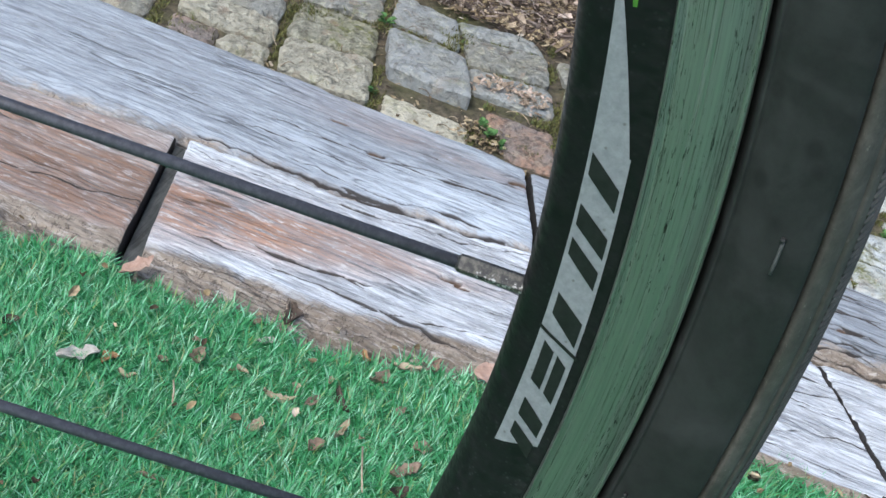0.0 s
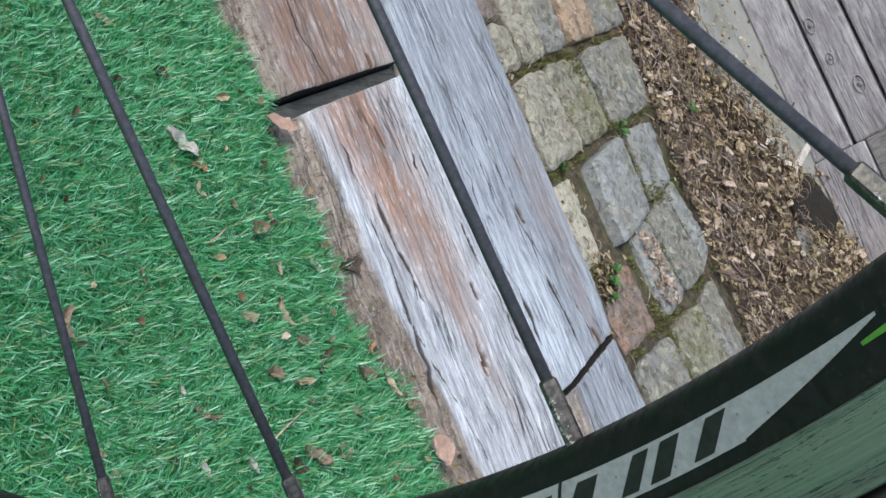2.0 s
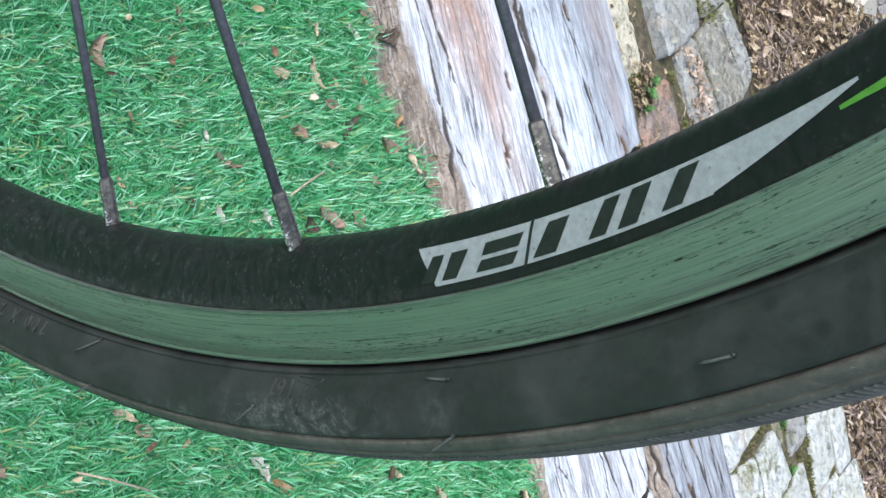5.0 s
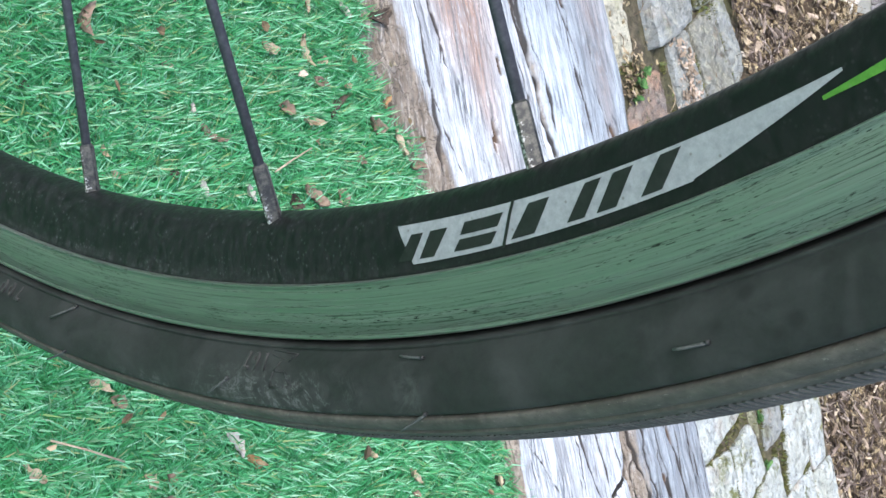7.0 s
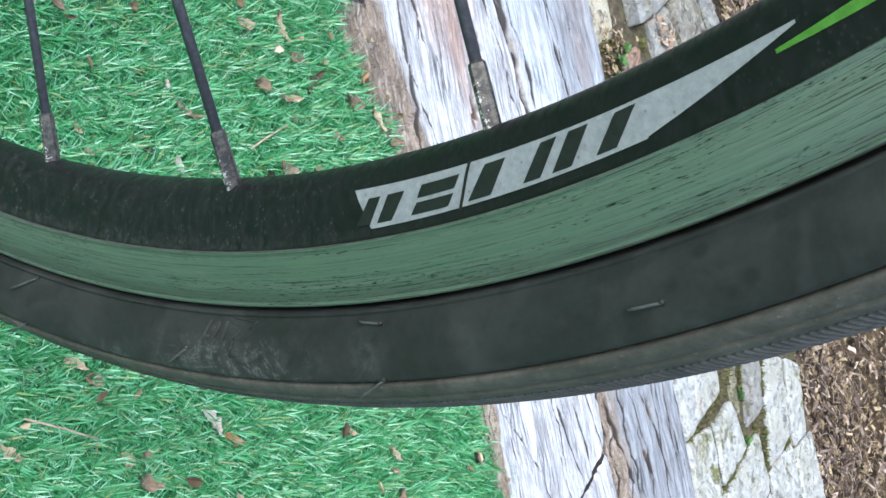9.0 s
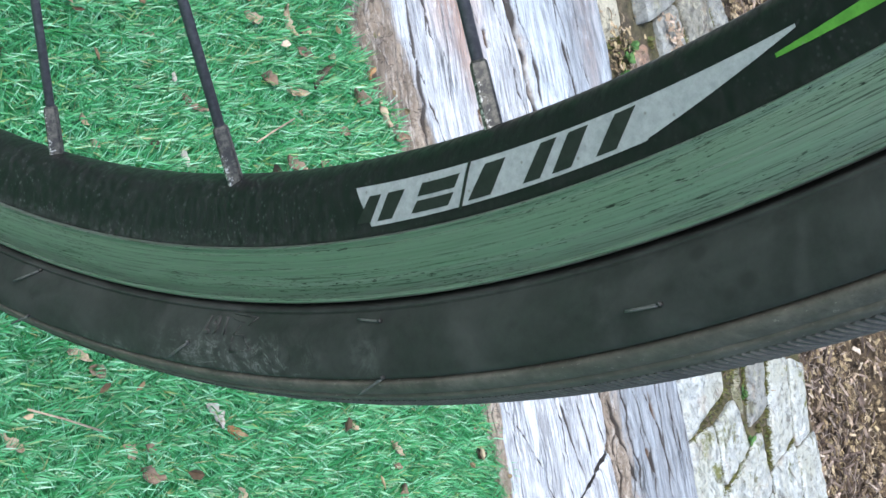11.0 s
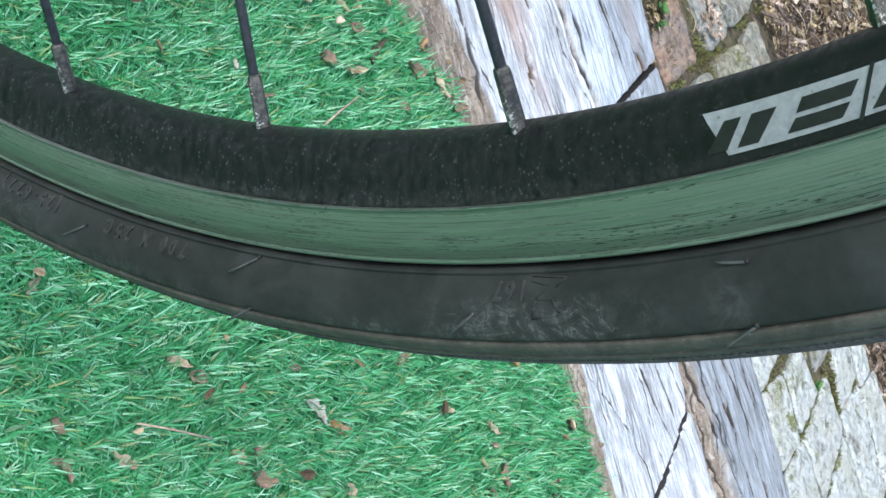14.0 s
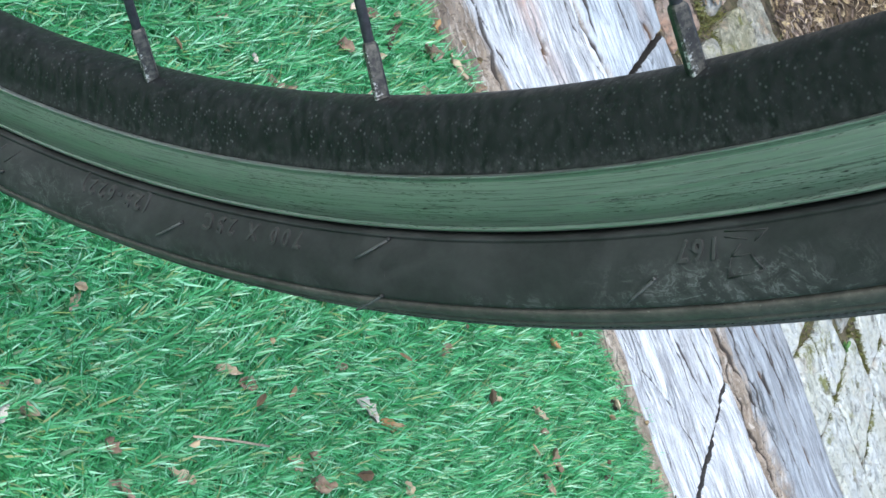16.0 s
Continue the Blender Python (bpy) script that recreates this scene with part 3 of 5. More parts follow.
def turf_blades(name, count, x0, x1, y0, seed, label):
    """Short bent plastic blades, leaning mostly one way."""
    r = np.random.default_rng(seed)
    gx, gy = np.array(GRASS_EDGE).T
    x = r.uniform(x0, x1, count)
    edge = np.interp(x, gx, gy) + 0.006 * np.sin(x * 61) + 0.004 * np.sin(x * 173 + 1)
    y = y0 + (edge - y0) * r.random(count)
    tuft = 0.0125
    cx, cy = np.round(x / tuft) * tuft, np.round(y / tuft) * tuft
    x, y = x + 0.35 * (cx - x), y + 0.25 * (cy - y)
    swirl = 0.45 * np.sin(cx * 31 + 2 * np.sin(cy * 23)) + 0.4 * np.cos(cy * 37 + cx * 11)
    az = swirl + r.normal(0, 0.80, count) + np.where(r.random(count) < 0.35, 2.4, 0.0) + 1.1
    length = r.uniform(0.0066, 0.0150, count)
    lean = np.radians(np.clip(r.normal(56, 17, count), 5, 84))
    width = r.uniform(0.00028, 0.00054, count)
    dx, dy = np.cos(az), np.sin(az)
    z0 = np.full(count, TURF_Z)
    px, py = -dy * width, dx * width
    lvl = []
    for s, wf, lf in ((0.0, 1.0, 0.86), (0.55, 0.9, 0.93), (1.0, 0.0, 1.0)):
        h = np.sin(lean * lf)
        xx, yy = x + dx * length * s * h, y + dy * length * s * h
        zz = z0 + length * s * np.cos(lean * lf) + 0.001
        if wf:
            lvl += [(xx - px * wf, yy - py * wf, zz), (xx + px * wf, yy + py * wf, zz)]
        else:
            lvl.append((xx, yy, zz))
    co = np.stack([np.stack(v, 1) for v in lvl], 1).reshape(-1, 3)
    base = np.arange(count) * 5
    me = bpy.data.meshes.new(name)
    quads = np.stack([base, base + 1, base + 3, base + 2], 1)
    tris = np.stack([base + 2, base + 3, base + 4], 1)
    me.vertices.add(len(co))
    me.vertices.foreach_set("co", co.ravel())
    me.loops.add(7 * count)
    me.polygons.add(2 * count)
    loops = np.concatenate([quads, tris], 1).ravel()
    me.loops.foreach_set("vertex_index", loops)
    starts = np.stack([np.arange(count) * 7, np.arange(count) * 7 + 4], 1).ravel()
    me.polygons.foreach_set("loop_start", starts)
    me.update(calc_edges=True)
    me.validate()
    me.polygons.foreach_set("use_smooth", [True] * len(me.polygons))
    return tagged(part(name, me, MAT["blade"]), label, "turf", kind="stuff")


turf_blades("turf_blades", 350000, -0.32, 0.78, 0.02, 3, "dense short emerald plastic grass blades of the lawn")
turf_blades("outer_turf_blades", 90000, -0.9, 1.3, -0.75, 4, "dense short emerald plastic grass blades round the wheel")

# ---------------------------------------------------------------- timber edging
DENTS = [(0.174, 0.546, 0.0060, 0.0024, 0.006), (0.215, 0.5295, 0.0072, 0.0026, 0.008), (0.224, 0.5270, 0.0050, 0.0014, 0.004), (0.090, 0.650, 0.0070, 0.0016, 0.004), (0.126, 0.630, 0.0064, 0.0023, 0.006), (0.222, 0.662, 0.0066, 0.0019, 0.005),
         (0.429, 0.658, 0.0105, 0.0019, 0.006), (0.464, 0.643, 0.0080, 0.0026, 0.005), (0.523, 0.664, 0.0080, 0.0020, 0.004), (0.054, 0.506, 0.0080, 0.0010, 0.002), (0.066, 0.511, 0.0080, 0.0012, 0.002), (0.012, 0.530, 0.0060, 0.0022, 0.003)]


def sleeper(name, x_left, x_right, y_low, y_high, cracks, seed, material, label, rotten=None, splits=(), decay=1.0, seams=()):
    """A worn timber; the ends are given as (x at the lower edge, x at the upper edge).
    seams: cracks that wander through the points given, with their depth and half width."""
    r = random.Random(seed)
    nu, nv = int(max(60, min(480, (x_right[0] - x_left[0]) / 0.0012))), 220
    lines = []
    for _ in range(cracks):
        v = r.uniform(0.36, 0.97) if rotten else r.uniform(0.03, 0.97)
        a = r.random()
        lines.append((v, a, a + r.uniform(0.08, 0.30), r.uniform(0.0008, 0.0022), r.uniform(0.0003, 0.0006), r.uniform(0, 50)))
    for v, a, b, depth, width in splits:
        lines.append((v, (a - x_left[0]) / (x_right[0] - x_left[0]), (b - x_left[0]) / (x_right[0] - x_left[0]), depth, width, 7.0 * v))
    vs, fs, deep, rot, holes = [], [], [], [], []
    for j in range(nv + 1):
        v = j / nv
        for i in range(nu + 1):
            u = i / nu
            xl = x_left[0] + (x_left[1] - x_left[0]) * v
            xr = x_right[0] + (x_right[1] - x_right[0]) * v
            x = xl + (xr - xl) * u
            lo, hi = y_low(x), y_high(x)
            y = lo + (hi - lo) * v
            w = hi - lo
            z = 0.0014 * fbm(x * 9 + seed, y * 130, seed) + 0.0009 * fbm(x * 30, y * 320, seed + 5)
            z += 0.0016 * fbm(x * 12, y * 20, seed + 9)
            edge = min(v, 1 - v) * w
            end = min(u, 1 - u) * (xr - xl)
            z -= 0.006 * max(0.0, 1 - edge / 0.007) ** 2 + 0.0012 * max(0.0, 1 - end / 0.0015) ** 2
            band = along(x, rotten) if rotten else 0.0
            if v * w < band:
                t = 1 - v * w / band
                z -= 0.24 * band * t ** 1.2 + 0.12 * band * t * fbm(x * 70, y * 70, seed + 3) + 0.1 * band * t * fbm(x * 20, y * 150, seed)
            # dark: painted shade, strongest along the middle of each crack
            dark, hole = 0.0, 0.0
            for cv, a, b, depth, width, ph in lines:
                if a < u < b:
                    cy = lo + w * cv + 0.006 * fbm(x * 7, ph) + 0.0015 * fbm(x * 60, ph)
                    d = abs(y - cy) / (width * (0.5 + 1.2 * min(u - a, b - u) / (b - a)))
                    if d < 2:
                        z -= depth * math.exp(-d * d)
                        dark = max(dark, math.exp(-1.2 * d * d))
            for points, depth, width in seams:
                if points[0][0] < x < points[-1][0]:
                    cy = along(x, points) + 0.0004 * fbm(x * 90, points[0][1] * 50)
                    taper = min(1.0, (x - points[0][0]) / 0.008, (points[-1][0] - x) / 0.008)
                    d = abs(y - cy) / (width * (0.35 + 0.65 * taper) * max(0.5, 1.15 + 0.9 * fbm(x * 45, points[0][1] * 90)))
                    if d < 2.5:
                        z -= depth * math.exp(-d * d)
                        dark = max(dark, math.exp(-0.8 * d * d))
            for dx, dy, sx, sy, depth in DENTS:
                off = y - dy - 0.12 * (x - dx)
                if abs(x - dx) < 2 * sx and abs(off) < 2 * sy:
                    q = ((x - dx) / sx) ** 4 + (off / sy) ** 4 + 0.5 * fbm(x * 300, y * 500, seed)
                    q = math.exp(-max(0.0, q) ** 2)
                    z -= depth * q
                    hole = max(hole, q)
            vs.append((x, y, z))
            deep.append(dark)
            holes.append(hole)
            rot.append(decay * max(0.0, 1 - v * w / band) if band else 0.0)
    stride = nu + 1
    for j in range(nv):
        for i in range(nu):
            a = j * stride + i
            fs.append((a, a + 1, a + stride + 1, a + stride))
    ring = list(range(nu)) + [j * stride + nu for j in range(nv)] + [nv * stride + i for i in range(nu, 0, -1)] + [j * stride for j in range(nv, 0, -1)]
    base, m = len(vs), len(ring)
    vs += [vs[k] for k in ring]
    vs += [(vs[k][0], vs[k][1], -0.07) for k in ring]
    for k in range(m):
        n = (k + 1) % m
        fs.append((base + k, base + m + k, base + m + n, base + n))
    fs.append(tuple(base + m + k for k in range(m - 1, -1, -1)))
    # end faces get painted shade too, so gaps between sleepers come out dark
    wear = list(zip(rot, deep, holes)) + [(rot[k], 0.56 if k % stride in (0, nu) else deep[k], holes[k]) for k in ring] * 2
    ob = tagged(new(name), label, "timber sleeper", group="timber edging")
    soft = [f for f in fs if len(f) == 4 and sum(wear[k][0] for k in f) > 0.45]
    sound = [f for f in fs if not (len(f) == 4 and sum(wear[k][0] for k in f) > 0.45)]
    for piece, faces, words in (("body", sound, ""), ("decayed_edge", soft, "crumbling brown decayed edge of the timber")):
        if faces:
            used = sorted({k for f in faces for k in f})
            place = {k: i for i, k in enumerate(used)}
            me = mesh_of(piece, [vs[k] for k in used], [tuple(place[k] for k in f) for f in faces])
            # wear carries decay, the painted crack and end shade, and the holes
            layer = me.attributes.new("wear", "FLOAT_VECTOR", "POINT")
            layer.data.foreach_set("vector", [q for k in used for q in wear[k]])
            part(piece, me, material, ob, words)
    return ob


def low_edge(x):
    return along(x, GRASS_EDGE) - 0.002 + 0.003 * fbm(x * 30, 1.0)


def ridge_low(x):
    return along(x, RIDGE) - 0.0004 - 0.0022 * abs(fbm(x * 40, 2.0)) + 0.003 * fbm(x * 25, 7.0)


def ridge_high(x):
    return along(x, RIDGE) + 0.0004 + 0.0016 * abs(fbm(x * 55, 9.0)) + 0.003 * fbm(x * 25, 7.0)


def brick_side(x):
    return along(x, [(-0.75, 0.688), (0.25, 0.689), (0.40, 0.7005), (1.3, 0.7005)]) + 0.0015 * fbm(x * 14, 3.0)


DECAY = [(-0.6, 0.036), (0.05, 0.038), (0.20, 0.044), (0.28, 0.034), (0.36, 0.014), (0.42, 0.007), (0.6, 0.006)]
WARM = "weathered hardwood sleeper with an orange-brown heart beside the turf"
GREY = "silver-grey weathered hardwood sleeper, cracked along its grain"
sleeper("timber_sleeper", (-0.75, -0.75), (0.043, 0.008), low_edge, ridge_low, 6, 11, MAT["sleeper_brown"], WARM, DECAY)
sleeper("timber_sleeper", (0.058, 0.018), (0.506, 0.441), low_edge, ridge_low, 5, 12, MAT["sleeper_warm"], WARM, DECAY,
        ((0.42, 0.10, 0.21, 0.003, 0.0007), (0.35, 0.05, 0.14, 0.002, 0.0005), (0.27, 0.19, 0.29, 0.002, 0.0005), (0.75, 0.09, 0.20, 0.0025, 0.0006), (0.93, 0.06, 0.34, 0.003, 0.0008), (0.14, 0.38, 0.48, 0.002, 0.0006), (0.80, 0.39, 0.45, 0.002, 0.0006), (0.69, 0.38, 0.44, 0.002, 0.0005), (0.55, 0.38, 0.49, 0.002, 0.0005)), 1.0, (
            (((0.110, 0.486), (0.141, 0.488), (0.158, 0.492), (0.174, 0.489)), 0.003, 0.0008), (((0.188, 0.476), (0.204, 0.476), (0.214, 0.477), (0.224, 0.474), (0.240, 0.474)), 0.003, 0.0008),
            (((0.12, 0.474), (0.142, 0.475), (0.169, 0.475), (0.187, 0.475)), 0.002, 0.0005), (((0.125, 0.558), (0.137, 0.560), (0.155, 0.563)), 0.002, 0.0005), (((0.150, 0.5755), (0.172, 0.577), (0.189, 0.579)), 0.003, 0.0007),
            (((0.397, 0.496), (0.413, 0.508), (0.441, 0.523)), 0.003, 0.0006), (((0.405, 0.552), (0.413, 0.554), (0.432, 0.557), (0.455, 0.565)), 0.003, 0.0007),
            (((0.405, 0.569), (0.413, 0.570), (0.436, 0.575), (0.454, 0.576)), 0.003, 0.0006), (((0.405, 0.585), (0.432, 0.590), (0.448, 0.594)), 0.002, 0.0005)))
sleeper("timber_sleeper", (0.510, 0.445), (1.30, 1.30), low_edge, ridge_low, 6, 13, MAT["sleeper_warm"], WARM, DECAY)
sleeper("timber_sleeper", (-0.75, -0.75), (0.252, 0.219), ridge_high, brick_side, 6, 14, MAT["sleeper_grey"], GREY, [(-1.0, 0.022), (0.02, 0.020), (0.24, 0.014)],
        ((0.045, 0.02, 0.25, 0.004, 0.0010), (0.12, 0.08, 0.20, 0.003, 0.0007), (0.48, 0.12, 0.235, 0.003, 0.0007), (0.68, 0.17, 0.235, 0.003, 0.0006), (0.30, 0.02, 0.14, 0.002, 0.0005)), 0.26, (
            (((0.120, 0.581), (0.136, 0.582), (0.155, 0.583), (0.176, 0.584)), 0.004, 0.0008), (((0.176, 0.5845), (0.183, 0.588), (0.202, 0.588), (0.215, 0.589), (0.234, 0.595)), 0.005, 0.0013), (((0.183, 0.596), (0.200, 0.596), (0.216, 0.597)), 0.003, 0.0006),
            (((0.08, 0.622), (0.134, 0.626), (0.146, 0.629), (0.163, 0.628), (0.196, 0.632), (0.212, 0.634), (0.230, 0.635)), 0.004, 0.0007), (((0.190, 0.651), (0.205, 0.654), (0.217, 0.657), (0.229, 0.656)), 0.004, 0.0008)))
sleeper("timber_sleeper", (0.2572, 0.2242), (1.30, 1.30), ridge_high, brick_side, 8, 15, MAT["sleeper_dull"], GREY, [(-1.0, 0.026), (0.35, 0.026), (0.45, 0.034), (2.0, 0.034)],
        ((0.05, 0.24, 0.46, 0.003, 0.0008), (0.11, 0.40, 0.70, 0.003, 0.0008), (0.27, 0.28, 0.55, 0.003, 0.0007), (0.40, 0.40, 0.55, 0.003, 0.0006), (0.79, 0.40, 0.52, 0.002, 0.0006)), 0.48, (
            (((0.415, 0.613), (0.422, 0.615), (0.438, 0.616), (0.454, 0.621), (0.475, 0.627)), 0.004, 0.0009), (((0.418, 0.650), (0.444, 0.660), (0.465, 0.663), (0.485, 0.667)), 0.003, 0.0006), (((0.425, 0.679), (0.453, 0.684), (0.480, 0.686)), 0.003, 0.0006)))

batten_top = [(0.0445, 0.427, -0.013), (0.0565, 0.427, -0.013), (0.0215, 0.561, -0.008), (0.0105, 0.561, -0.008)]
batten_mesh = mesh_of("batten", batten_top + [(x, y, -0.07) for x, y, z in batten_top], [(0, 1, 2, 3), (7, 6, 5, 4), (0, 4, 5, 1), (1, 5, 6, 2), (2, 6, 7, 3), (3, 7, 4, 0)], False)
tagged(part("batten", batten_mesh, MAT["batten"]), "dark grey damp batten wedged between two timber sleepers", "batten")

# ---------------------------------------------------------------- the fence behind the bed
tagged(part("concrete_kerb", box_mesh("concrete_kerb", (-2.5, KERB_EDGE, -0.075), (3.0, 1.36, 0.002), 0.004), MAT["concrete"]), "grey stained concrete strip under the fence", "concrete strip", kind="structure")

fence = tagged(new("fence_panel"), "greyed softwood fence panel of horizontal slats with a woven side", "fence")
fence.location = (0.0, 1.2, 0.0)
for k in range(12):
    z = 0.002 + 0.0482 * k
    slat = box_mesh("slat", (-1.6, 0.0 + 0.001 * (k % 2), z), (0.1020, 0.018, z + 0.0442), 0.003)
    part("slat", slat, MAT["fence"], fence)
for x, z, s in ((-0.031, 0.060, 0.8), (0.010, 0.064, 0.6), (0.048, 0.080, 0.9), (0.075, 0.126, 0.9), (-0.06, 0.170, 0.9), (-0.15, 0.118, 0.8)):
    ring = tube("knot", [(x + 0.011 * s * math.cos(q * 0.5236), -0.0001, z + 0.006 * s * math.sin(q * 0.5236)) for q in range(13)], 0.0007, 5, False)
    part("knot", ring, MAT["fence"], fence, "pale ring of grain round a knot")
    eye = tube("knot", [(x, 0.004, z), (x, -0.0004, z), (x, -0.0008, z)], [0.0032 * s, 0.0030 * s, 0.0016 * s], 10)
    part("knot", eye, MAT["fence_upright"], fence, "dark knot in the slat")
part("lower_block", box_mesh("lower_block", (0.1030, -0.006, 0.003), (1.6, 0.018, 0.0610), 0.002), MAT["fence"], fence)
part("stile", box_mesh("stile", (0.1030, -0.006, 0.0625), (0.150, 0.018, 0.62), 0.002), MAT["fence_upright"], fence)
# unseen dark sheet, added so the gaps between slats look shaded
part("back_board", box_mesh("back_board", (-1.6, 0.030, 0.0), (1.6, 0.034, 0.62), 0.0), MAT["leaf_dark"], fence, "unseen dark sheet added behind the slats to darken their gaps")
for k in range(20):
    z = 0.064 + 0.0185 * k
    vs, fs = [], []
    for i in range(0, 90):
        x = 0.151 + 0.008 * i
        y = 0.005 + 0.0015 * math.cos(math.pi * i / 2.0 + math.pi * (k % 2))
        vs += [(x, y, z), (x, y, z + 0.0140), (x, y + 0.002, z + 0.0140), (x, y + 0.002, z)]
    for i in range(89):
        for q in range(4):
            a, b = 4 * i + q, 4 * i + (q + 1) % 4
            fs.append((a, b, b + 4, a + 4))
    part("lattice_strip", mesh_of("lattice_strip", vs, fs, False), MAT["lattice"], fence)
for k in range(22):
    x = 0.171 + 0.032 * k
    part("lattice_upright", box_mesh("lattice_upright", (x - 0.0115, -0.0005, 0.063), (x + 0.0115, 0.0020, 0.45), 0.0006, 1), MAT["lattice"], fence)

# ---------------------------------------------------------------- the bicycle wheel
wheel = tagged(new("bicycle_wheel"), "spoked road bicycle wheel with black rim and worn tyre", "bicycle wheel")
turn = Matrix(((-0.15181, -0.96964, 0.19172), (-0.11167, -0.17590, -0.97805), (0.98208, -0.16988, -0.08158))).to_quaternion().to_matrix().to_4x4()
wheel.matrix_world = Matrix.Translation((0.0, 0.0, 0.3358)) @ turn
MID = -0.0085


def at(deg, r, z):
    """A point of the wheel: angle in degrees, radius, height above the brake face."""
    a = radians(deg)
    return (r * math.sin(a), -r * math.cos(a), z)


def mirrored(profile):
    return profile + [(r, 2 * MID - z) for r, z in reversed(profile) if abs(z - MID) > 1e-6]


def revolve(name, profile, steps=480, closed=False):
    vs, fs = [], []
    m = len(profile)
    for k in range(steps):
        for r, z in profile:
            vs.append(at(360.0 * k / steps, r, z))
    for k in range(steps):
        n = (k + 1) % steps
        for q in range(m if closed else m - 1):
            p = (q + 1) % m
            fs.append((k * m + q, n * m + q, n * m + p, k * m + p))
    return mesh_of(name, vs, fs)


RIM = [(0.3069, -0.0004), (0.3062, -0.0010), (0.3040, -0.0015), (0.3010, -0.0022), (0.2990, -0.0030), (0.2975, -0.0042), (0.2965, -0.0060), (0.2961, MID)]
rim_full = mirrored(RIM)
rim_loop = rim_full + [(0.3075, 2 * MID + 0.0012), (0.3130, 2 * MID + 0.0012), (0.3130, -0.0012), (0.3075, -0.0012)]
rim = part("rim", revolve("rim", rim_loop, closed=True), MAT["rim"], wheel, "black anodised rim, dusty and speckled")
TRACK = [(0.3068, -0.0010), (0.30685, 0.0001), (0.3069, 0.00035), (0.30705, 0.00042), (0.3072, 0.00032), (0.3079, -0.00012), (0.3081, -0.00012), (0.3083, 0.0), (0.3120, -0.0001), (0.3157, 0.0), (0.31585, -0.0003), (0.3160, 0.0001), (0.3162, 0.00025), (0.3166, 0.0001), (0.3168, -0.0006), (0.3168, -0.0020), (0.3158, -0.0026), (0.3072, -0.0016)]
part("brake_track", revolve("brake_track", TRACK, closed=True), MAT["brake"], rim, "bare machined aluminium braking band")
part("brake_track", revolve("brake_track", [(r, 2 * MID - z) for r, z in TRACK], closed=True), MAT["brake"], rim, "bare machined aluminium braking band")


def rim_z(r):
    rs, zs = zip(*sorted(RIM))
    return float(np.interp(r, rs, zs))


def quad_decal(name, corners, lift, material, parent, label=""):
    """A patch between four corners (angle, radius), following the flank."""
    vs, fs = [], []
    n, m = 14, 8
    (a0, r0), (a1, r1), (a2, r2), (a3, r3) = corners
    for i in range(n + 1):
        s = i / n
        for j in range(m + 1):
            t = j / m
            a = (1 - s) * ((1 - t) * a0 + t * a3) + s * ((1 - t) * a1 + t * a2)
            r = (1 - s) * ((1 - t) * r0 + t * r3) + s * ((1 - t) * r1 + t * r2)
            vs.append(at(a, r, rim_z(r) + lift))
    for i in range(n):
        for j in range(m):
            a = i * (m + 1) + j
            fs.append((a, a + m + 1, a + m + 2, a + 1))
    return part(name, mesh_of(name, vs, fs), material, parent, label)


patch = quad_decal("decal", [(-11.75, 0.2994), (-1.15, 0.3000), (-1.33, 0.3050), (-11.25, 0.3054)], 0.00012, MAT["white_print"], rim, "white printed logo patch with slanted dark blocks")
quad_decal("decal_tail", [(-1.15, 0.3000), (3.05, 0.3003), (3.05, 0.3007), (-1.33, 0.3048)], 0.00012, MAT["white_print"], rim, "white printed wedge")
LOGO = [(-11.15, -10.65, -11.25, -11.85, 0.3009, 0.3047), (-10.35, -9.65, -10.35, -10.95, 0.3009, 0.3047), (-8.95, -7.45, -7.75, -9.20, 0.3007, 0.3024), (-9.25, -7.80, -8.10, -9.55, 0.3030, 0.3046),
        (-6.50, -5.75, -6.50, -7.35, 0.3005, 0.3047), (-4.50, -3.95, -4.75, -5.35, 0.3003, 0.3046), (-3.55, -2.90, -3.70, -4.35, 0.3003, 0.3046), (-2.05, -1.40, -2.25, -2.90, 0.3004, 0.3045)]
for inner0, inner1, outer1, outer0, r0, r1 in LOGO:
    quad_decal("logo_block", [(inner0, r0), (inner1, r0), (outer1, r1), (outer0, r1)], 0.00022, MAT["black_print"], patch, "slanted black logo block")
quad_decal("logo_seam", [(-7.10, 0.2994), (-6.98, 0.2994), (-7.62, 0.3056), (-7.74, 0.3056)], 0.00024, MAT["black_print"], patch, "thin dark seam across the print")
quad_decal("decal_stripe", [(2.4, 0.3022), (16.0, 0.2988), (16.0, 0.3046), (2.4, 0.3027)], 0.00012, MAT["green_print"], rim, "bright green printed stripe")

SIDE = [(0.3150, -0.0060), (0.3174, -0.0056), (0.31745, -0.0008), (0.31755, 0.0004), (0.3177, 0.0008), (0.3180, 0.0009), (0.3182, 0.0006), (0.3184, 0.0008), (0.3190, 0.0014), (0.3200, 0.0024), (0.3225, 0.0038), (0.3255, 0.0046), (0.3273, 0.0047), (0.3278, 0.0046), (0.3281, 0.0042), (0.3283, 0.0030)]
TREAD = [(0.3281, 0.0024), (0.3284, 0.0032), (0.3287, 0.0041), (0.3292, 0.0041), (0.3300, 0.0037), (0.3310, 0.0030), (0.3313, 0.0024), (0.3315, 0.0022), (0.3317, 0.0024), (0.3324, 0.0016), (0.3330, 0.0008), (0.3338, -0.0004), (0.3350, -0.0024), (0.3360, -0.0046), (0.3366, -0.0066), (0.3368, MID)]
tyre = part("tyre", revolve("tyre", mirrored(TREAD), 512), MAT["tread"], wheel, "worn black-brown road tyre tread")
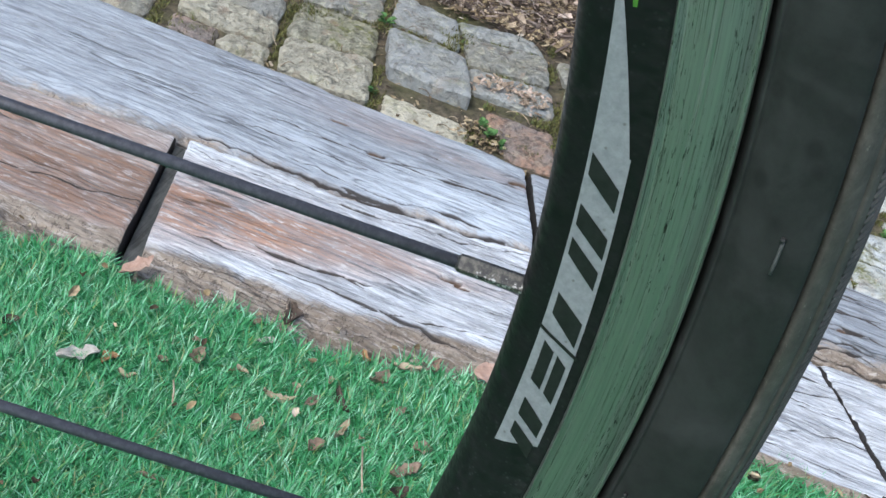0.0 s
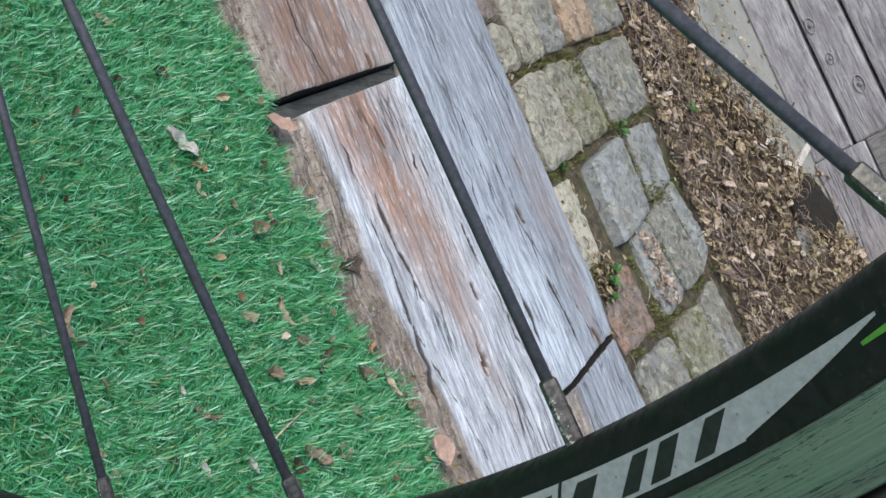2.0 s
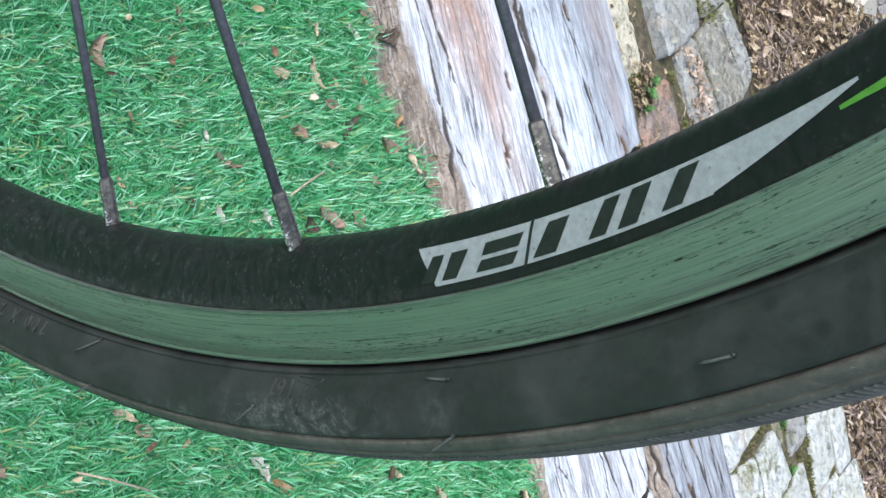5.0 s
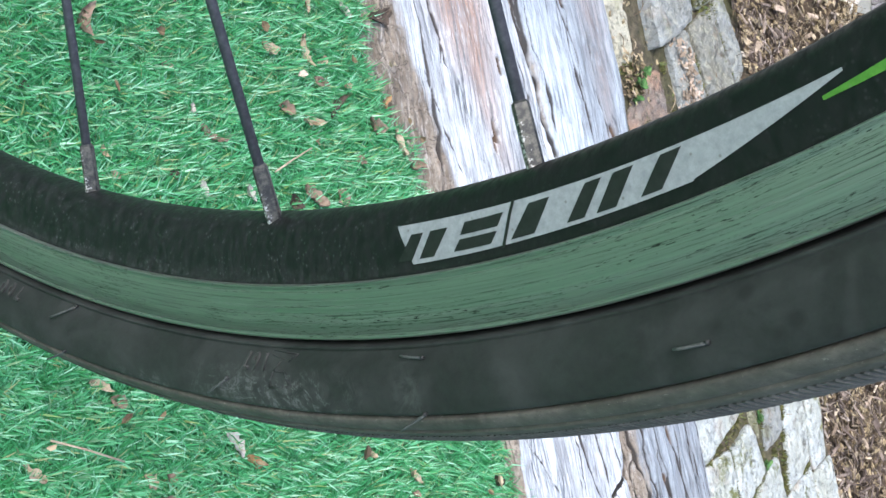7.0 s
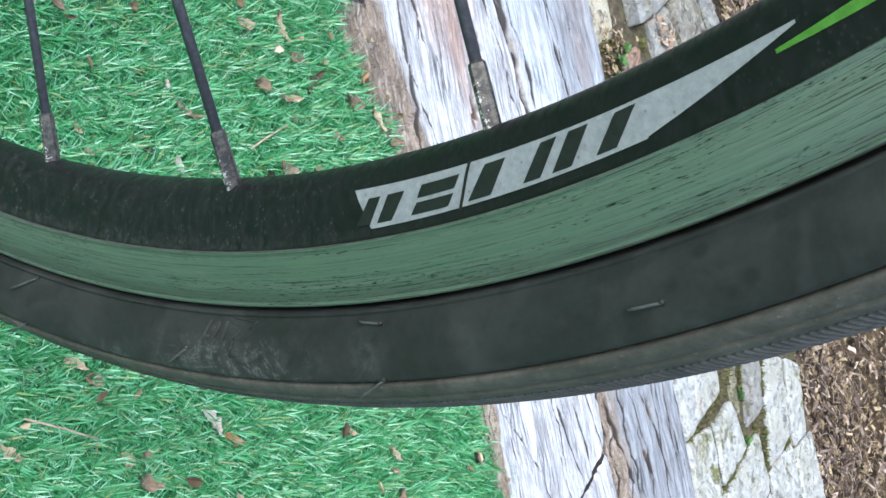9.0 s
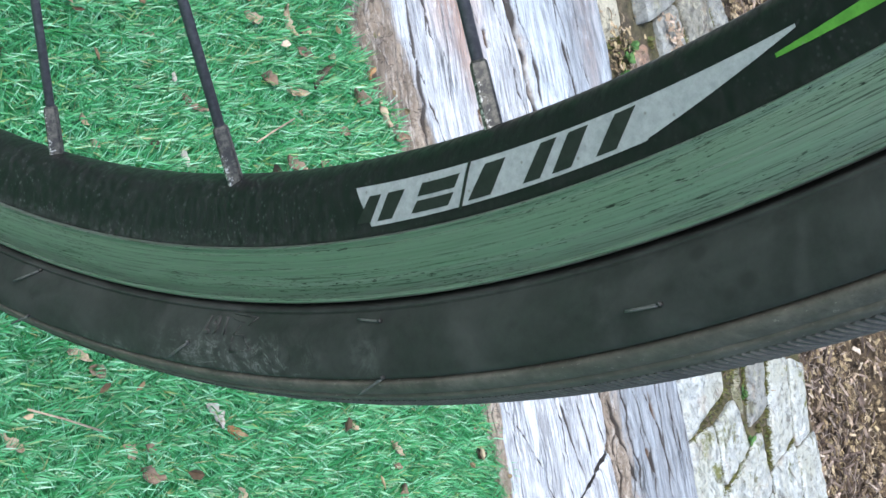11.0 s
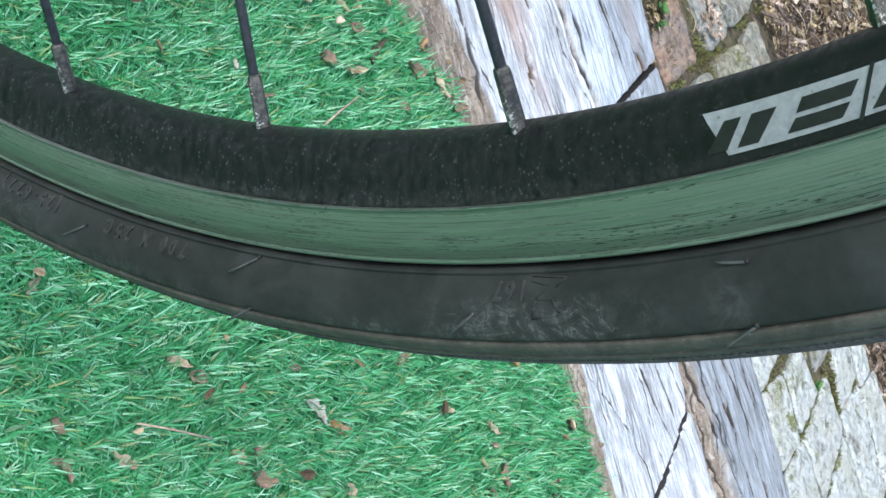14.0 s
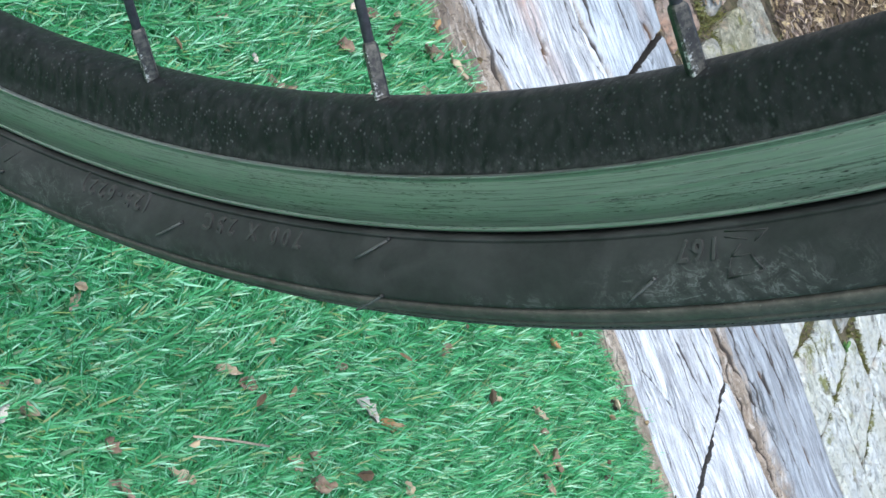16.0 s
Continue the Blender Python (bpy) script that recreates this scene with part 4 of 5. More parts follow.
sidewall = part("sidewall", revolve("sidewall", SIDE, 512), MAT["sidewall"], tyre, "dusty black rubber sidewall with moulded marks")
part("sidewall", revolve("sidewall", [(r, 2 * MID - z) for r, z in SIDE], 512), MAT["sidewall"], tyre, "dusty black rubber sidewall")


def side_z(r):
    rs, zs = zip(*SIDE)
    return float(np.interp(r, rs, zs))


def tread_z(r):
    rs, zs = zip(*TREAD)
    return float(np.interp(r, rs, zs))


def ribs():
    """Fine slanted file ribs on the tread's shoulder."""
    vs, fs = [], []
    step = 0.225
    for k in range(1600):
        a = -180 + step * k
        for s in range(5):
            r = 0.3331 + 0.0030 * s / 4
            da = a + 0.24 * s / 4
            z = tread_z(r)
            crest = 0.00030 * math.sin(math.pi * (0.15 + 0.7 * s / 4))
            for q, lift in ((-0.085, -0.0001), (-0.040, crest), (0.040, crest), (0.085, -0.0001)):
                vs.append(at(da + q, r + 0.7 * lift, z + 0.7 * lift))
        b = 20 * k
        for s in range(4):
            for q in range(3):
                c = b + 4 * s + q
                fs.append((c, c + 1, c + 5, c + 4))
    return mesh_of("tread_ribs", vs, fs)


tagged(part("tread_ribs", ribs(), MAT["tread"], tyre), kind="stuff")


def tyre_text(body, start, r0, size, spread):
    """Raised moulded lettering on the sidewall, its feet towards the hub."""
    cu = bpy.data.curves.new("lettering", "FONT")
    cu.body, cu.size, cu.extrude, cu.space_character, cu.offset = body, size, 0.00042, spread, 0.00006
    ob = bpy.data.objects.new("lettering", cu)
    scene.collection.objects.link(ob)
    bpy.context.view_layer.update()
    me = bpy.data.meshes.new_from_object(ob.evaluated_get(bpy.context.evaluated_depsgraph_get()))
    bpy.data.objects.remove(ob)
    for v in me.vertices:
        x, y, z = v.co
        r = r0 + y
        v.co = at(start - math.degrees(x / r0), r, side_z(r) + 0.0001 + z)
    me.materials.clear()
    return part("lettering", me, MAT["lettering"], sidewall, "raised moulded rubber lettering")


tyre_text("700 X 25C", -32.75, 0.3188, 0.0035, 1.62)
tyre_text("(25-622)", -39.75, 0.3188, 0.0035, 1.55)
tyre_text("167", -18.20, 0.3190, 0.0036, 1.38)


def side_bar(a0, a1, r0, r1, w):
    p, q = at(a0, r0, side_z(r0) + 0.0001), at(a1, r1, side_z(r1) + 0.0001)
    m = at((a0 + a1) / 2, (r0 + r1) / 2, side_z((r0 + r1) / 2) + 0.0002)
    return part("moulded_bar", tube("moulded_bar", [p, m, q], 0.42 * w, 6), MAT["sidewall"], sidewall)


for bar in ((-18.10, -16.91, 0.3185, 0.3188, 0.00025), (-16.91, -17.24, 0.3188, 0.3199, 0.00025), (-18.10, -17.46, 0.3191, 0.3196, 0.0002), (-17.62, -17.90, 0.3200, 0.3215, 0.0003), (-17.90, -17.37, 0.3215, 0.3214, 0.0002),
            (-17.37, -17.04, 0.3214, 0.3236, 0.0003), (-17.90, -18.07, 0.3215, 0.3243, 0.0002), (-18.07, -17.04, 0.3243, 0.3236, 0.00025),
            (-46.6, -47.2, 0.3190, 0.3220, 0.0003), (-47.4, -48.0, 0.3190, 0.3220, 0.0003), (-48.3, -48.3, 0.3190, 0.3220, 0.0003)):
    side_bar(*bar)
for a in (-11.55, -29.3, 25.0, 60.0):
    side_bar(a, a, 0.3185, 0.3285, 0.00012)


def hair(a, r, da, dr, lift):
    """A moulding whisker left on the sidewall."""
    p = [at(a + da * t, r + dr * t, side_z(min(0.3273, r + dr * t)) + 0.0002 + lift * math.sin(1.4 * t)) for t in (0, 0.2, 0.4, 0.6, 0.8, 1.0)]
    return part("rubber_whisker", tube("rubber_whisker", p, [0.00028, 0.00025, 0.00022, 0.00022, 0.00022, 0.00018], 6), MAT["hair"], sidewall, "pale moulding whisker")


for h in ((-11.42, 0.3195, -0.80, -0.0007, 0.0010), (-11.45, 0.3277, -0.95, 0.0023, 0.0010), (-29.30, 0.3184, -1.00, 0.0025, 0.0012), (-29.50, 0.3275, -1.00, 0.0030, 0.0010), (-20.13, 0.3236, -0.80, 0.0027, 0.0010),
          (-38.05, 0.3211, -1.00, 0.0032, 0.0010), (-2.05, 0.3239, -0.80, -0.0005, 0.0012), (6.5, 0.3194, -0.8, -0.0005, 0.001), (-47.2, 0.3240, -0.8, 0.001, 0.001)):
    hair(*h)
    foot = at(h[0], h[1], side_z(min(0.3273, h[1])) + 0.0001)
    over = at(h[0] + 0.02, h[1] - 0.0003, side_z(min(0.3273, h[1])) + 0.0006)
    part("rubber_nub", tube("rubber_nub", [foot, over], [0.00042, 0.00026], 8), MAT["sidewall"], sidewall, "small moulded rubber nub")

def nipple_mesh(points, halves, across):
    """A square shank with chamfered corners, one corner turned outwards."""
    vs, fs = [], []
    pts = [Vector(p) for p in points]
    d = (pts[-1] - pts[0]).normalized()
    e = Vector(across)
    e = (e - d * e.dot(d)).normalized()
    f = d.cross(e)
    e, f = (e + f).normalized(), (f - e).normalized()
    for p, h in zip(pts, halves):
        c = 0.72 * h
        for a, b in ((h, c), (c, h), (-c, h), (-h, c), (-h, -c), (-c, -h), (c, -h), (h, -c)):
            vs.append(p + e * a + f * b)
    n = len(pts)
    for i in range(n - 1):
        for k in range(8):
            a, b = 8 * i + k, 8 * i + (k + 1) % 8
            fs.append((a, b, b + 8, a + 8))
    fs += [tuple(range(7, -1, -1)), tuple(range(8 * n - 8, 8 * n))]
    me = mesh_of("nipple", vs, fs, False)
    outer = (0, 1) if f.z + e.z > 0 else (4, 5)
    fade = (1.0, 0.55, 0.5, 0.4)
    layer = me.attributes.new("rubbed", "FLOAT", "POINT")
    layer.data.foreach_set("value", [fade[i] if k in outer else 0.0 for i in range(n) for k in range(8)])
    return me


NEAR_FLANGE, FAR_FLANGE = MID + 0.036, MID - 0.020
for k in range(32):
    deg = -18.2 + 11.25 * (k - 1)
    deg += {0: -0.42, 31: 0.42, 3: 0.42}.get(k, 0.0)
    near = k % 2 == 1
    sign = 1 if k % 4 in (1, 2) else -1
    zh = MID + (0.0022 if near else -0.0005)
    a = radians(deg)
    u = Vector((math.sin(a), -math.cos(a)))
    v = Vector((-u.y, u.x))
    top = 0.2968
    alpha = math.asin(sign * 0.022 / top)
    d = -u * math.cos(alpha) + v * math.sin(alpha)
    reach = top * math.cos(alpha)
    zf = NEAR_FLANGE if near else FAR_FLANGE
    zs = (zf - zh) / reach

    def on(s):
        q = u * top + d * s
        return (q.x, q.y, zh + zs * s)

    spoke = part("spoke", tube("spoke", [on(0.0085), on(0.1), on(0.2), on(reach)], 0.00095, 10), MAT["spoke"], wheel)
    part("nipple", nipple_mesh([on(-0.0035), on(0.0092), on(0.0099), on(0.0103)], (0.00136, 0.00130, 0.00122, 0.00085), (v.x, v.y, 0.0)), MAT["nipple"], spoke, "square oxidised metal spoke nipple")

HUB = [(0.005, 0.045), (0.009, 0.045), (0.010, 0.040), (0.027, 0.0385), (0.029, 0.037), (0.029, 0.034), (0.026, 0.0325), (0.014, 0.028), (0.012, 0.0), (0.014, -0.014), (0.027, -0.017), (0.029, -0.019), (0.029, -0.022), (0.027, -0.0235), (0.012, -0.026), (0.009, -0.045), (0.005, -0.045)]
part("hub", revolve("hub", [(r, MID + z) for r, z in HUB], 64, True), MAT["hub"], wheel, "black alloy wheel hub")

# ---------------------------------------------------------------- fallen leaves and litter
def leaf_mesh(seed, length, width, curl, fold, rag=0.45):
    r = random.Random(seed)
    n, m = 10, 6
    vs, fs = [], []
    bend = r.uniform(-0.7, 0.7)
    for i in range(n + 1):
        t = i / n
        half = width * 0.5 * (math.sin(math.pi * min(1.0, t * 0.96 + 0.02)) ** 0.7)
        for j in range(m + 1):
            s = 2 * j / m - 1
            x = (t - 0.5) * length
            x += 0.07 * length * fbm(s * 2, t * 3, seed + 7)
            y = s * half * (1 + rag * fbm(t * 6, seed, 3.0 + (s > 0))) + bend * length * (t - 0.5) ** 2
            z = fold * abs(s) * half + curl * length * ((t - 0.5) ** 2 * 2.2) + 0.16 * length * fbm(t * 3.0, s * 2.0, seed)
            z += curl * 0.8 * half * s * s
            vs.append((x, y, z))
    low = min(v[2] for v in vs)
    vs = [(x, y, z - low) for x, y, z in vs]
    k = len(vs)
    for i in range(n):
        for j in range(m):
            a = i * (m + 1) + j
            fs.append((a, a + 1, a + m + 2, a + m + 1))
    vs += [(x, y, z + 0.00025) for x, y, z in vs]
    fs += [tuple(k + q for q in reversed(f)) for f in fs]
    me = mesh_of("leaf", vs, fs)
    return me


LEAF_WORDS = {"leaf_brown": "dry curled brown leaf lying on the turf", "leaf_pink": "dry pinkish-brown rounded leaf lying on the turf", "leaf_tan": "dry tan leaf lying on the turf",
              "leaf_dark": "rotten dark twisted leaf on the turf", "leaf_white": "bleached whitish leaf on the turf", "leaf_orange": "dry orange-brown leaf on the turf"}


def leaf(x, y, length, width, heading, kind, seed, curl=0.3, fold=0.35, tilt=0.0, z=0.0015):
    ob = part("fallen_leaf", leaf_mesh(seed, length, width, curl, fold, 0.1 if kind == "leaf_pink" else 0.75), MAT[kind])
    ob.matrix_world = pose(x, y, z, tilt, 0.6 * tilt, heading)
    return tagged(ob, LEAF_WORDS[kind], "leaf", group="fallen leaves")


def scatter(rows, seed):
    """Leaves by place, length, width (mm) and heading."""
    for i, (x, y, l, w, a, kind) in enumerate(rows):
        flat = 0.12 if kind == "pink" else 0.7
        leaf(x, y, 0.00092 * l, 0.00080 * w, a, "leaf_" + kind, seed + i, flat * (0.6 + 0.5 * math.sin(seed + i)), flat, 12 * math.sin(3.1 * (seed + i)), 0.002 if kind == "pink" else -0.0052)


scatter([(0.262, 0.458, 20, 18, 10, "pink"), (0.060, 0.424, 24, 14, 65, "pink"), (0.157, 0.246, 18, 8, 160, "brown"), (0.168, 0.356, 12, 8, 65, "tan"), (0.168, 0.381, 19, 5, 21, "tan"), (0.173, 0.395, 8, 5, 113, "tan"),
         (0.184, 0.389, 13, 6, 71, "brown"), (0.197, 0.398, 21, 5, 129, "dark"), (0.197, 0.359, 12, 8, 65, "brown"), (0.206, 0.377, 15, 5, 78, "tan"), (0.209, 0.425, 16, 9, 63, "brown"), (0.218, 0.441, 20, 6, 5, "tan")], 100)
scatter([(0.196, 0.436, 11, 4, 138, "orange"), (0.233, 0.452, 12, 6, 94, "brown"), (0.176, 0.289, 8, 4, 90, "tan"), (0.186, 0.213, 5, 4, 90, "dark"), (0.197, 0.301, 7, 3, 8, "white"), (0.212, 0.309, 17, 5, 57, "brown"),
         (0.236, 0.298, 9, 5, 18, "white"), (0.241, 0.326, 10, 5, 11, "white"), (0.247, 0.353, 11, 8, 45, "dark"), (0.246, 0.368, 19, 10, 47, "brown"), (0.247, 0.390, 12, 9, 34, "brown"), (0.228, 0.409, 9, 6, 83, "brown")], 120)
scatter([(0.216, 0.246, 7, 4, 26, "tan"), (0.227, 0.250, 6, 4, 45, "tan"), (0.229, 0.283, 8, 5, 50, "dark"), (0.147, 0.446, 21, 11, 106, "dark"), (0.186, 0.410, 7, 4, 98, "tan"), (0.095, 0.353, 10, 5, 11, "tan"),
         (0.119, 0.384, 14, 9, 107, "brown"), (0.105, 0.373, 7, 5, 8, "brown"), (0.111, 0.398, 6, 4, 18, "brown"), (0.141, 0.390, 11, 5, 21, "tan"), (0.144, 0.418, 12, 6, 37, "white"), (0.132, 0.429, 8, 4, 50, "brown")], 140)
scatter([(0.140, 0.301, 13, 4, 4, "brown"), (0.068, 0.351, 24, 10, 44, "white"), (0.081, 0.360, 11, 8, 60, "orange"), (-0.005, 0.329, 11, 6, 63, "tan"), (-0.022, 0.378, 8, 5, 14, "brown"), (0.025, 0.355, 10, 7, 60, "dark"),
         (0.317, 0.222, 13, 5, 59, "tan"), (0.325, 0.231, 10, 7, 54, "brown"), (0.347, 0.185, 13, 6, 41, "tan"), (0.362, 0.240, 10, 6, 32, "tan"), (0.364, 0.250, 6, 5, 53, "brown"), (0.374, 0.246, 15, 8, 56, "brown")], 160)
scatter([(0.357, 0.289, 16, 8, 24, "white"), (0.367, 0.298, 12, 7, 48, "orange"), (0.400, 0.403, 12, 6, 30, "tan"), (0.408, 0.402, 7, 4, 63, "brown"), (0.382, 0.375, 6, 4, 45, "tan"), (0.418, 0.471, 11, 8, 56, "dark"),
         (0.335, 0.283, 8, 5, 60, "brown"), (0.273, 0.169, 10, 4, 122, "tan"), (0.292, 0.131, 9, 4, 90, "brown"), (0.301, 0.126, 9, 5, 123, "white"), (0.304, 0.136, 8, 5, 56, "brown"), (0.325, 0.162, 9, 6, 23, "brown")], 180)
scatter([(0.341, 0.160, 13, 5, 24, "brown"), (0.397, 0.296, 11, 5, 0, "tan"), (0.424, 0.403, 14, 5, 175, "brown"), (0.431, 0.390, 13, 5, 12, "brown"), (0.373, 0.437, 9, 5, 39, "orange"), (0.450, 0.441, 9, 6, 49, "dark"), (0.349, 0.353, 9, 6, 102, "brown")], 200)

stalk_runs = (((0.334, 0.190), (0.341, 0.205), (0.350, 0.222)), ((0.232, 0.337), (0.227, 0.349), (0.221, 0.365)), ((0.127, 0.341), (0.124, 0.348), (0.120, 0.355)))
for run in stalk_runs:
    stalk = part("dry_stalk", tube("dry_stalk", [(x, y, 0.005) for x, y in run], 0.0005, 5), MAT["leaf_tan"])
    tagged(stalk, "thin dry tan stalk lying on the turf", "stalk")
stick = part("wood_splinter", box_mesh("wood_splinter", (-0.033, -0.004, 0.0), (0.033, 0.004, 0.004), 0.001), MAT["leaf_white"])
stick.matrix_world = pose(0.097, 1.158, 0.004, 0, 3, -66)
tagged(stick, "pale wooden splinter lying on the concrete strip", "splinter")


def bed_end(x):
    """Where the mulch thins out on the concrete."""
    return along(x, [(-0.5, 1.05), (-0.012, 1.064), (0.031, 1.080), (0.068, 1.103), (0.117, 1.128), (0.160, 1.120), (0.190, 1.190), (1.0, 1.192)]) + 0.008 * fbm(x * 14, 5.0)


def bed_start(x):
    """Where the mulch laps over the bricks' far edge."""
    return along(x, [(-0.5, 0.925), (-0.04, 0.920), (0.03, 0.899), (0.10, 0.886), (0.20, 0.888), (0.30, 0.884), (0.42, 0.905), (0.50, 0.905), (1.0, 0.905)]) + 0.006 * fbm(x * 30, 8.0)


def in_hollow(x, y):
    """The dark hole where no mulch lies."""
    return ((x - 0.151) / 0.028) ** 2 + ((y - 1.130) / 0.056) ** 2 < 1.0 + 0.3 * fbm(x * 60, y * 60, 2.0)


def kerb_lift(y):
    """How far the mulch climbs up to the concrete's top."""
    return 0.026 * min(1.0, max(0.0, (y - KERB_EDGE + 0.05) / 0.05))


def heap_z(x, y):
    """Height of the mulch that has drifted over the concrete; far down where there is none."""
    if y < 1.03 or x < 0.15 or in_hollow(x, y):
        return -1.0
    s = min(1.0, max(0.0, (x - 0.165 + 0.02 * fbm(y * 30, 4.0)) / 0.035)) * min(1.0, (y - 1.03) / 0.07)
    return -0.014 + 0.021 * s + 0.004 * fbm(x * 22, y * 22, 8.0) - 0.012 * max(0.0, 1 - (y - 1.03) / 0.02)


def bed_sheet():
    vs, fs = [], []
    nx, ny = 420, 90
    for j in range(ny + 1):
        for i in range(nx + 1):
            x, y = -2.5 + 5.5 * i / nx, 0.62 + 0.70 * j / ny
            climb = kerb_lift(y) if y < bed_end(x) else 0.0
            vs.append((x, y, -0.022 + climb + 0.006 * fbm(x * 9, y * 9, 3.0)))
    for j in range(ny):
        for i in range(nx):
            a = j * (nx + 1) + i
            fs.append((a, a + 1, a + nx + 2, a + nx + 1))
    return mesh_of("planting_bed", vs, fs)


tagged(part("planting_bed", bed_sheet(), MAT["soil"]), "dark soil bed strewn with bark between bricks and fence", "soil bed", kind="structure")


def litter(name, count, seed, material, x0, x1, y0, y1, size, z, label, category, slim):
    """Loose chips, thrown flat over a stretch of ground."""
    r = random.Random(seed)
    vs, fs = [], []
    for _ in range(count):
        x, y = r.uniform(x0, x1), r.uniform(y0, y1)
        if 0.8 < y0 < 1.0:
            first = bed_start(x)
            y = first + (min(y1 + 0.04, bed_end(x)) - first) * (y - y0) / (y1 - y0)
        if in_hollow(x, y):
            continue
        over = max(0.012 if y < MULCH_EDGE + 0.002 and -0.03 < z < -0.007 and y0 > 0.8 else 0.0, kerb_lift(y) if z < -0.004 else 0.0, heap_z(x, y) - z - 0.004)
        l = size * r.uniform(0.4, 1.5)
        w = l * r.uniform(*slim)
        h = l * r.uniform(0.03, 0.16)
        m = pose(x, y, z + over + r.uniform(0.0, 0.010) + 0.006 * fbm(x * 9, y * 9, 3.0), r.uniform(-35, 35), r.uniform(-35, 35), r.uniform(0, 360))
        b = len(vs)
        for sx, sy, sz in ((-1, -0.6, -1), (1, -1, -1), (0.8, 1, -1), (-0.9, 0.7, -1), (-1, -0.6, 1), (0.9, -0.9, 1), (0.7, 0.9, 1), (-0.8, 0.8, 1)):
            vs.append(m @ Vector((sx * l * 0.5, sy * w * 0.5, sz * h * 0.5 + 0.25 * l * (sx * sx * 0.5) * r.uniform(-0.3, 0.6))))
        for q in ((3, 2, 1, 0), (4, 5, 6, 7), (0, 1, 5, 4), (1, 2, 6, 5), (2, 3, 7, 6), (3, 0, 4, 7)):
            fs.append(tuple(b + k for k in q))
    return tagged(part(name, mesh_of(name, vs, fs, False), material), label, category, kind="stuff")


def strands(name, count, seed, material, x0, x1, y0, y1, length, z, label, category):
    r = random.Random(seed)
    vs, fs = [], []
    for _ in range(count):
        x, y = r.uniform(x0, x1), r.uniform(y0, y1)
        if y0 > 0.8:
            first = max(y0, bed_start(x))
            y = first + (min(y1, bed_end(x)) - first) * (y - y0) / (y1 - y0)
        if in_hollow(x, y):
            continue
        over = max(0.012 if y < MULCH_EDGE + 0.002 and -0.03 < z < -0.007 and y0 > 0.8 else 0.0, kerb_lift(y) if z < -0.004 else 0.0, heap_z(x, y) - z - 0.003)
        a, l, rad = r.uniform(0, 6.28), length * r.uniform(0.4, 1.4), r.uniform(0.00012, 0.00045)
        turn_rate = r.gauss(0, 0.8)
        zz = z + over + r.uniform(0.002, 0.010) + 0.006 * fbm(x * 9, y * 9, 3.0)
        b = len(vs)
        n = 6
        for i in range(n):
            t = i / (n - 1)
            for px, pz in ((-rad, 0.0), (rad, 0.0), (0.0, 1.5 * rad)):
                vs.append((x - math.sin(a) * px, y + math.cos(a) * px, zz + 0.004 * math.sin(3 * t) + pz))
            x += math.cos(a) * l / (n - 1)
            y += math.sin(a) * l / (n - 1)
            a += turn_rate / (n - 1)
        for i in range(n - 1):
            for q in range(3):
                c, e = b + 3 * i + q, b + 3 * i + (q + 1) % 3
                fs.append((c, e, e + 3, c + 3))
    return tagged(part(name, mesh_of(name, vs, fs), material), label, category, kind="stuff")


litter("mulch_crumbs", 11000, 22, MAT["chips"], -0.45, 0.95, 0.885, 1.16, 0.0048, -0.017, "fine brown bark crumbs on soil", "mulch", (0.4, 1.0))
litter("bark_mulch", 5600, 21, MAT["chips"], -0.45, 0.95, 0.885, 1.15, 0.0068, -0.016, "brown and tan bark chips and dead leaf scraps on soil", "mulch", (0.25, 0.7))
litter("bark_shreds", 2300, 30, MAT["dark_chips"], -0.45, 0.95, 0.885, 1.03, 0.0120, -0.014, "dark purple-brown bark shreds beside the bricks", "mulch", (0.10, 0.25))
litter("leaf_litter", 380, 29, MAT["pale_chips"], -0.45, 0.95, 0.905, 1.15, 0.0095, -0.008, "flat tan and pinkish wood chips lying on mulch", "leaf litter", (0.35, 0.6))
strands("dark_fibres", 2600, 27, MAT["dark_fibre"], -0.45, 0.95, 0.885, 1.02, 0.020, -0.014, "dark stringy dead fibres matted beside the bricks", "fibres")
strands("mulch_fibres", 5000, 23, MAT["fibre"], -0.45, 0.95, 0.98, 1.19, 0.013, -0.014, "dry pale fibres and roots tangled in mulch", "fibres")
litter("kerb_debris", 900, 24, MAT["chips"], -0.45, 0.95, 1.08, 1.195, 0.005, 0.001, "brown scraps blown on the concrete strip", "debris", (0.25, 0.7))
litter("joint_crumbs", 9000, 25, MAT["chips"], -0.45, 0.95, 0.69, 0.91, 0.0034, -0.0170, "brown crumbs and grit in the brick joints", "grit", (0.4, 1.0))
strands("joint_fibres", 500, 26, MAT["fibre"], -0.45, 0.95, 0.70, 0.91, 0.016, -0.014, "dry moss fibres lying in brick joints", "fibres")

def heap():
    """Mulch drifted over the concrete, stopping short at the dark hole."""
    vs, fs = [], []
    nx, ny = 150, 30
    for j in range(ny + 1):
        for i in range(nx + 1):
            x, y = 0.1501 + 0.8 * i / nx, 1.03 + 0.168 * j / ny
            vs.append((x, y, heap_z(x, y + 1e-6)))
    for j in range(ny):
        for i in range(nx):
            a = j * (nx + 1) + i
            fs.append((a, a + 1, a + nx + 2, a + nx + 1))
    return mesh_of("mulch_heap", vs, fs)


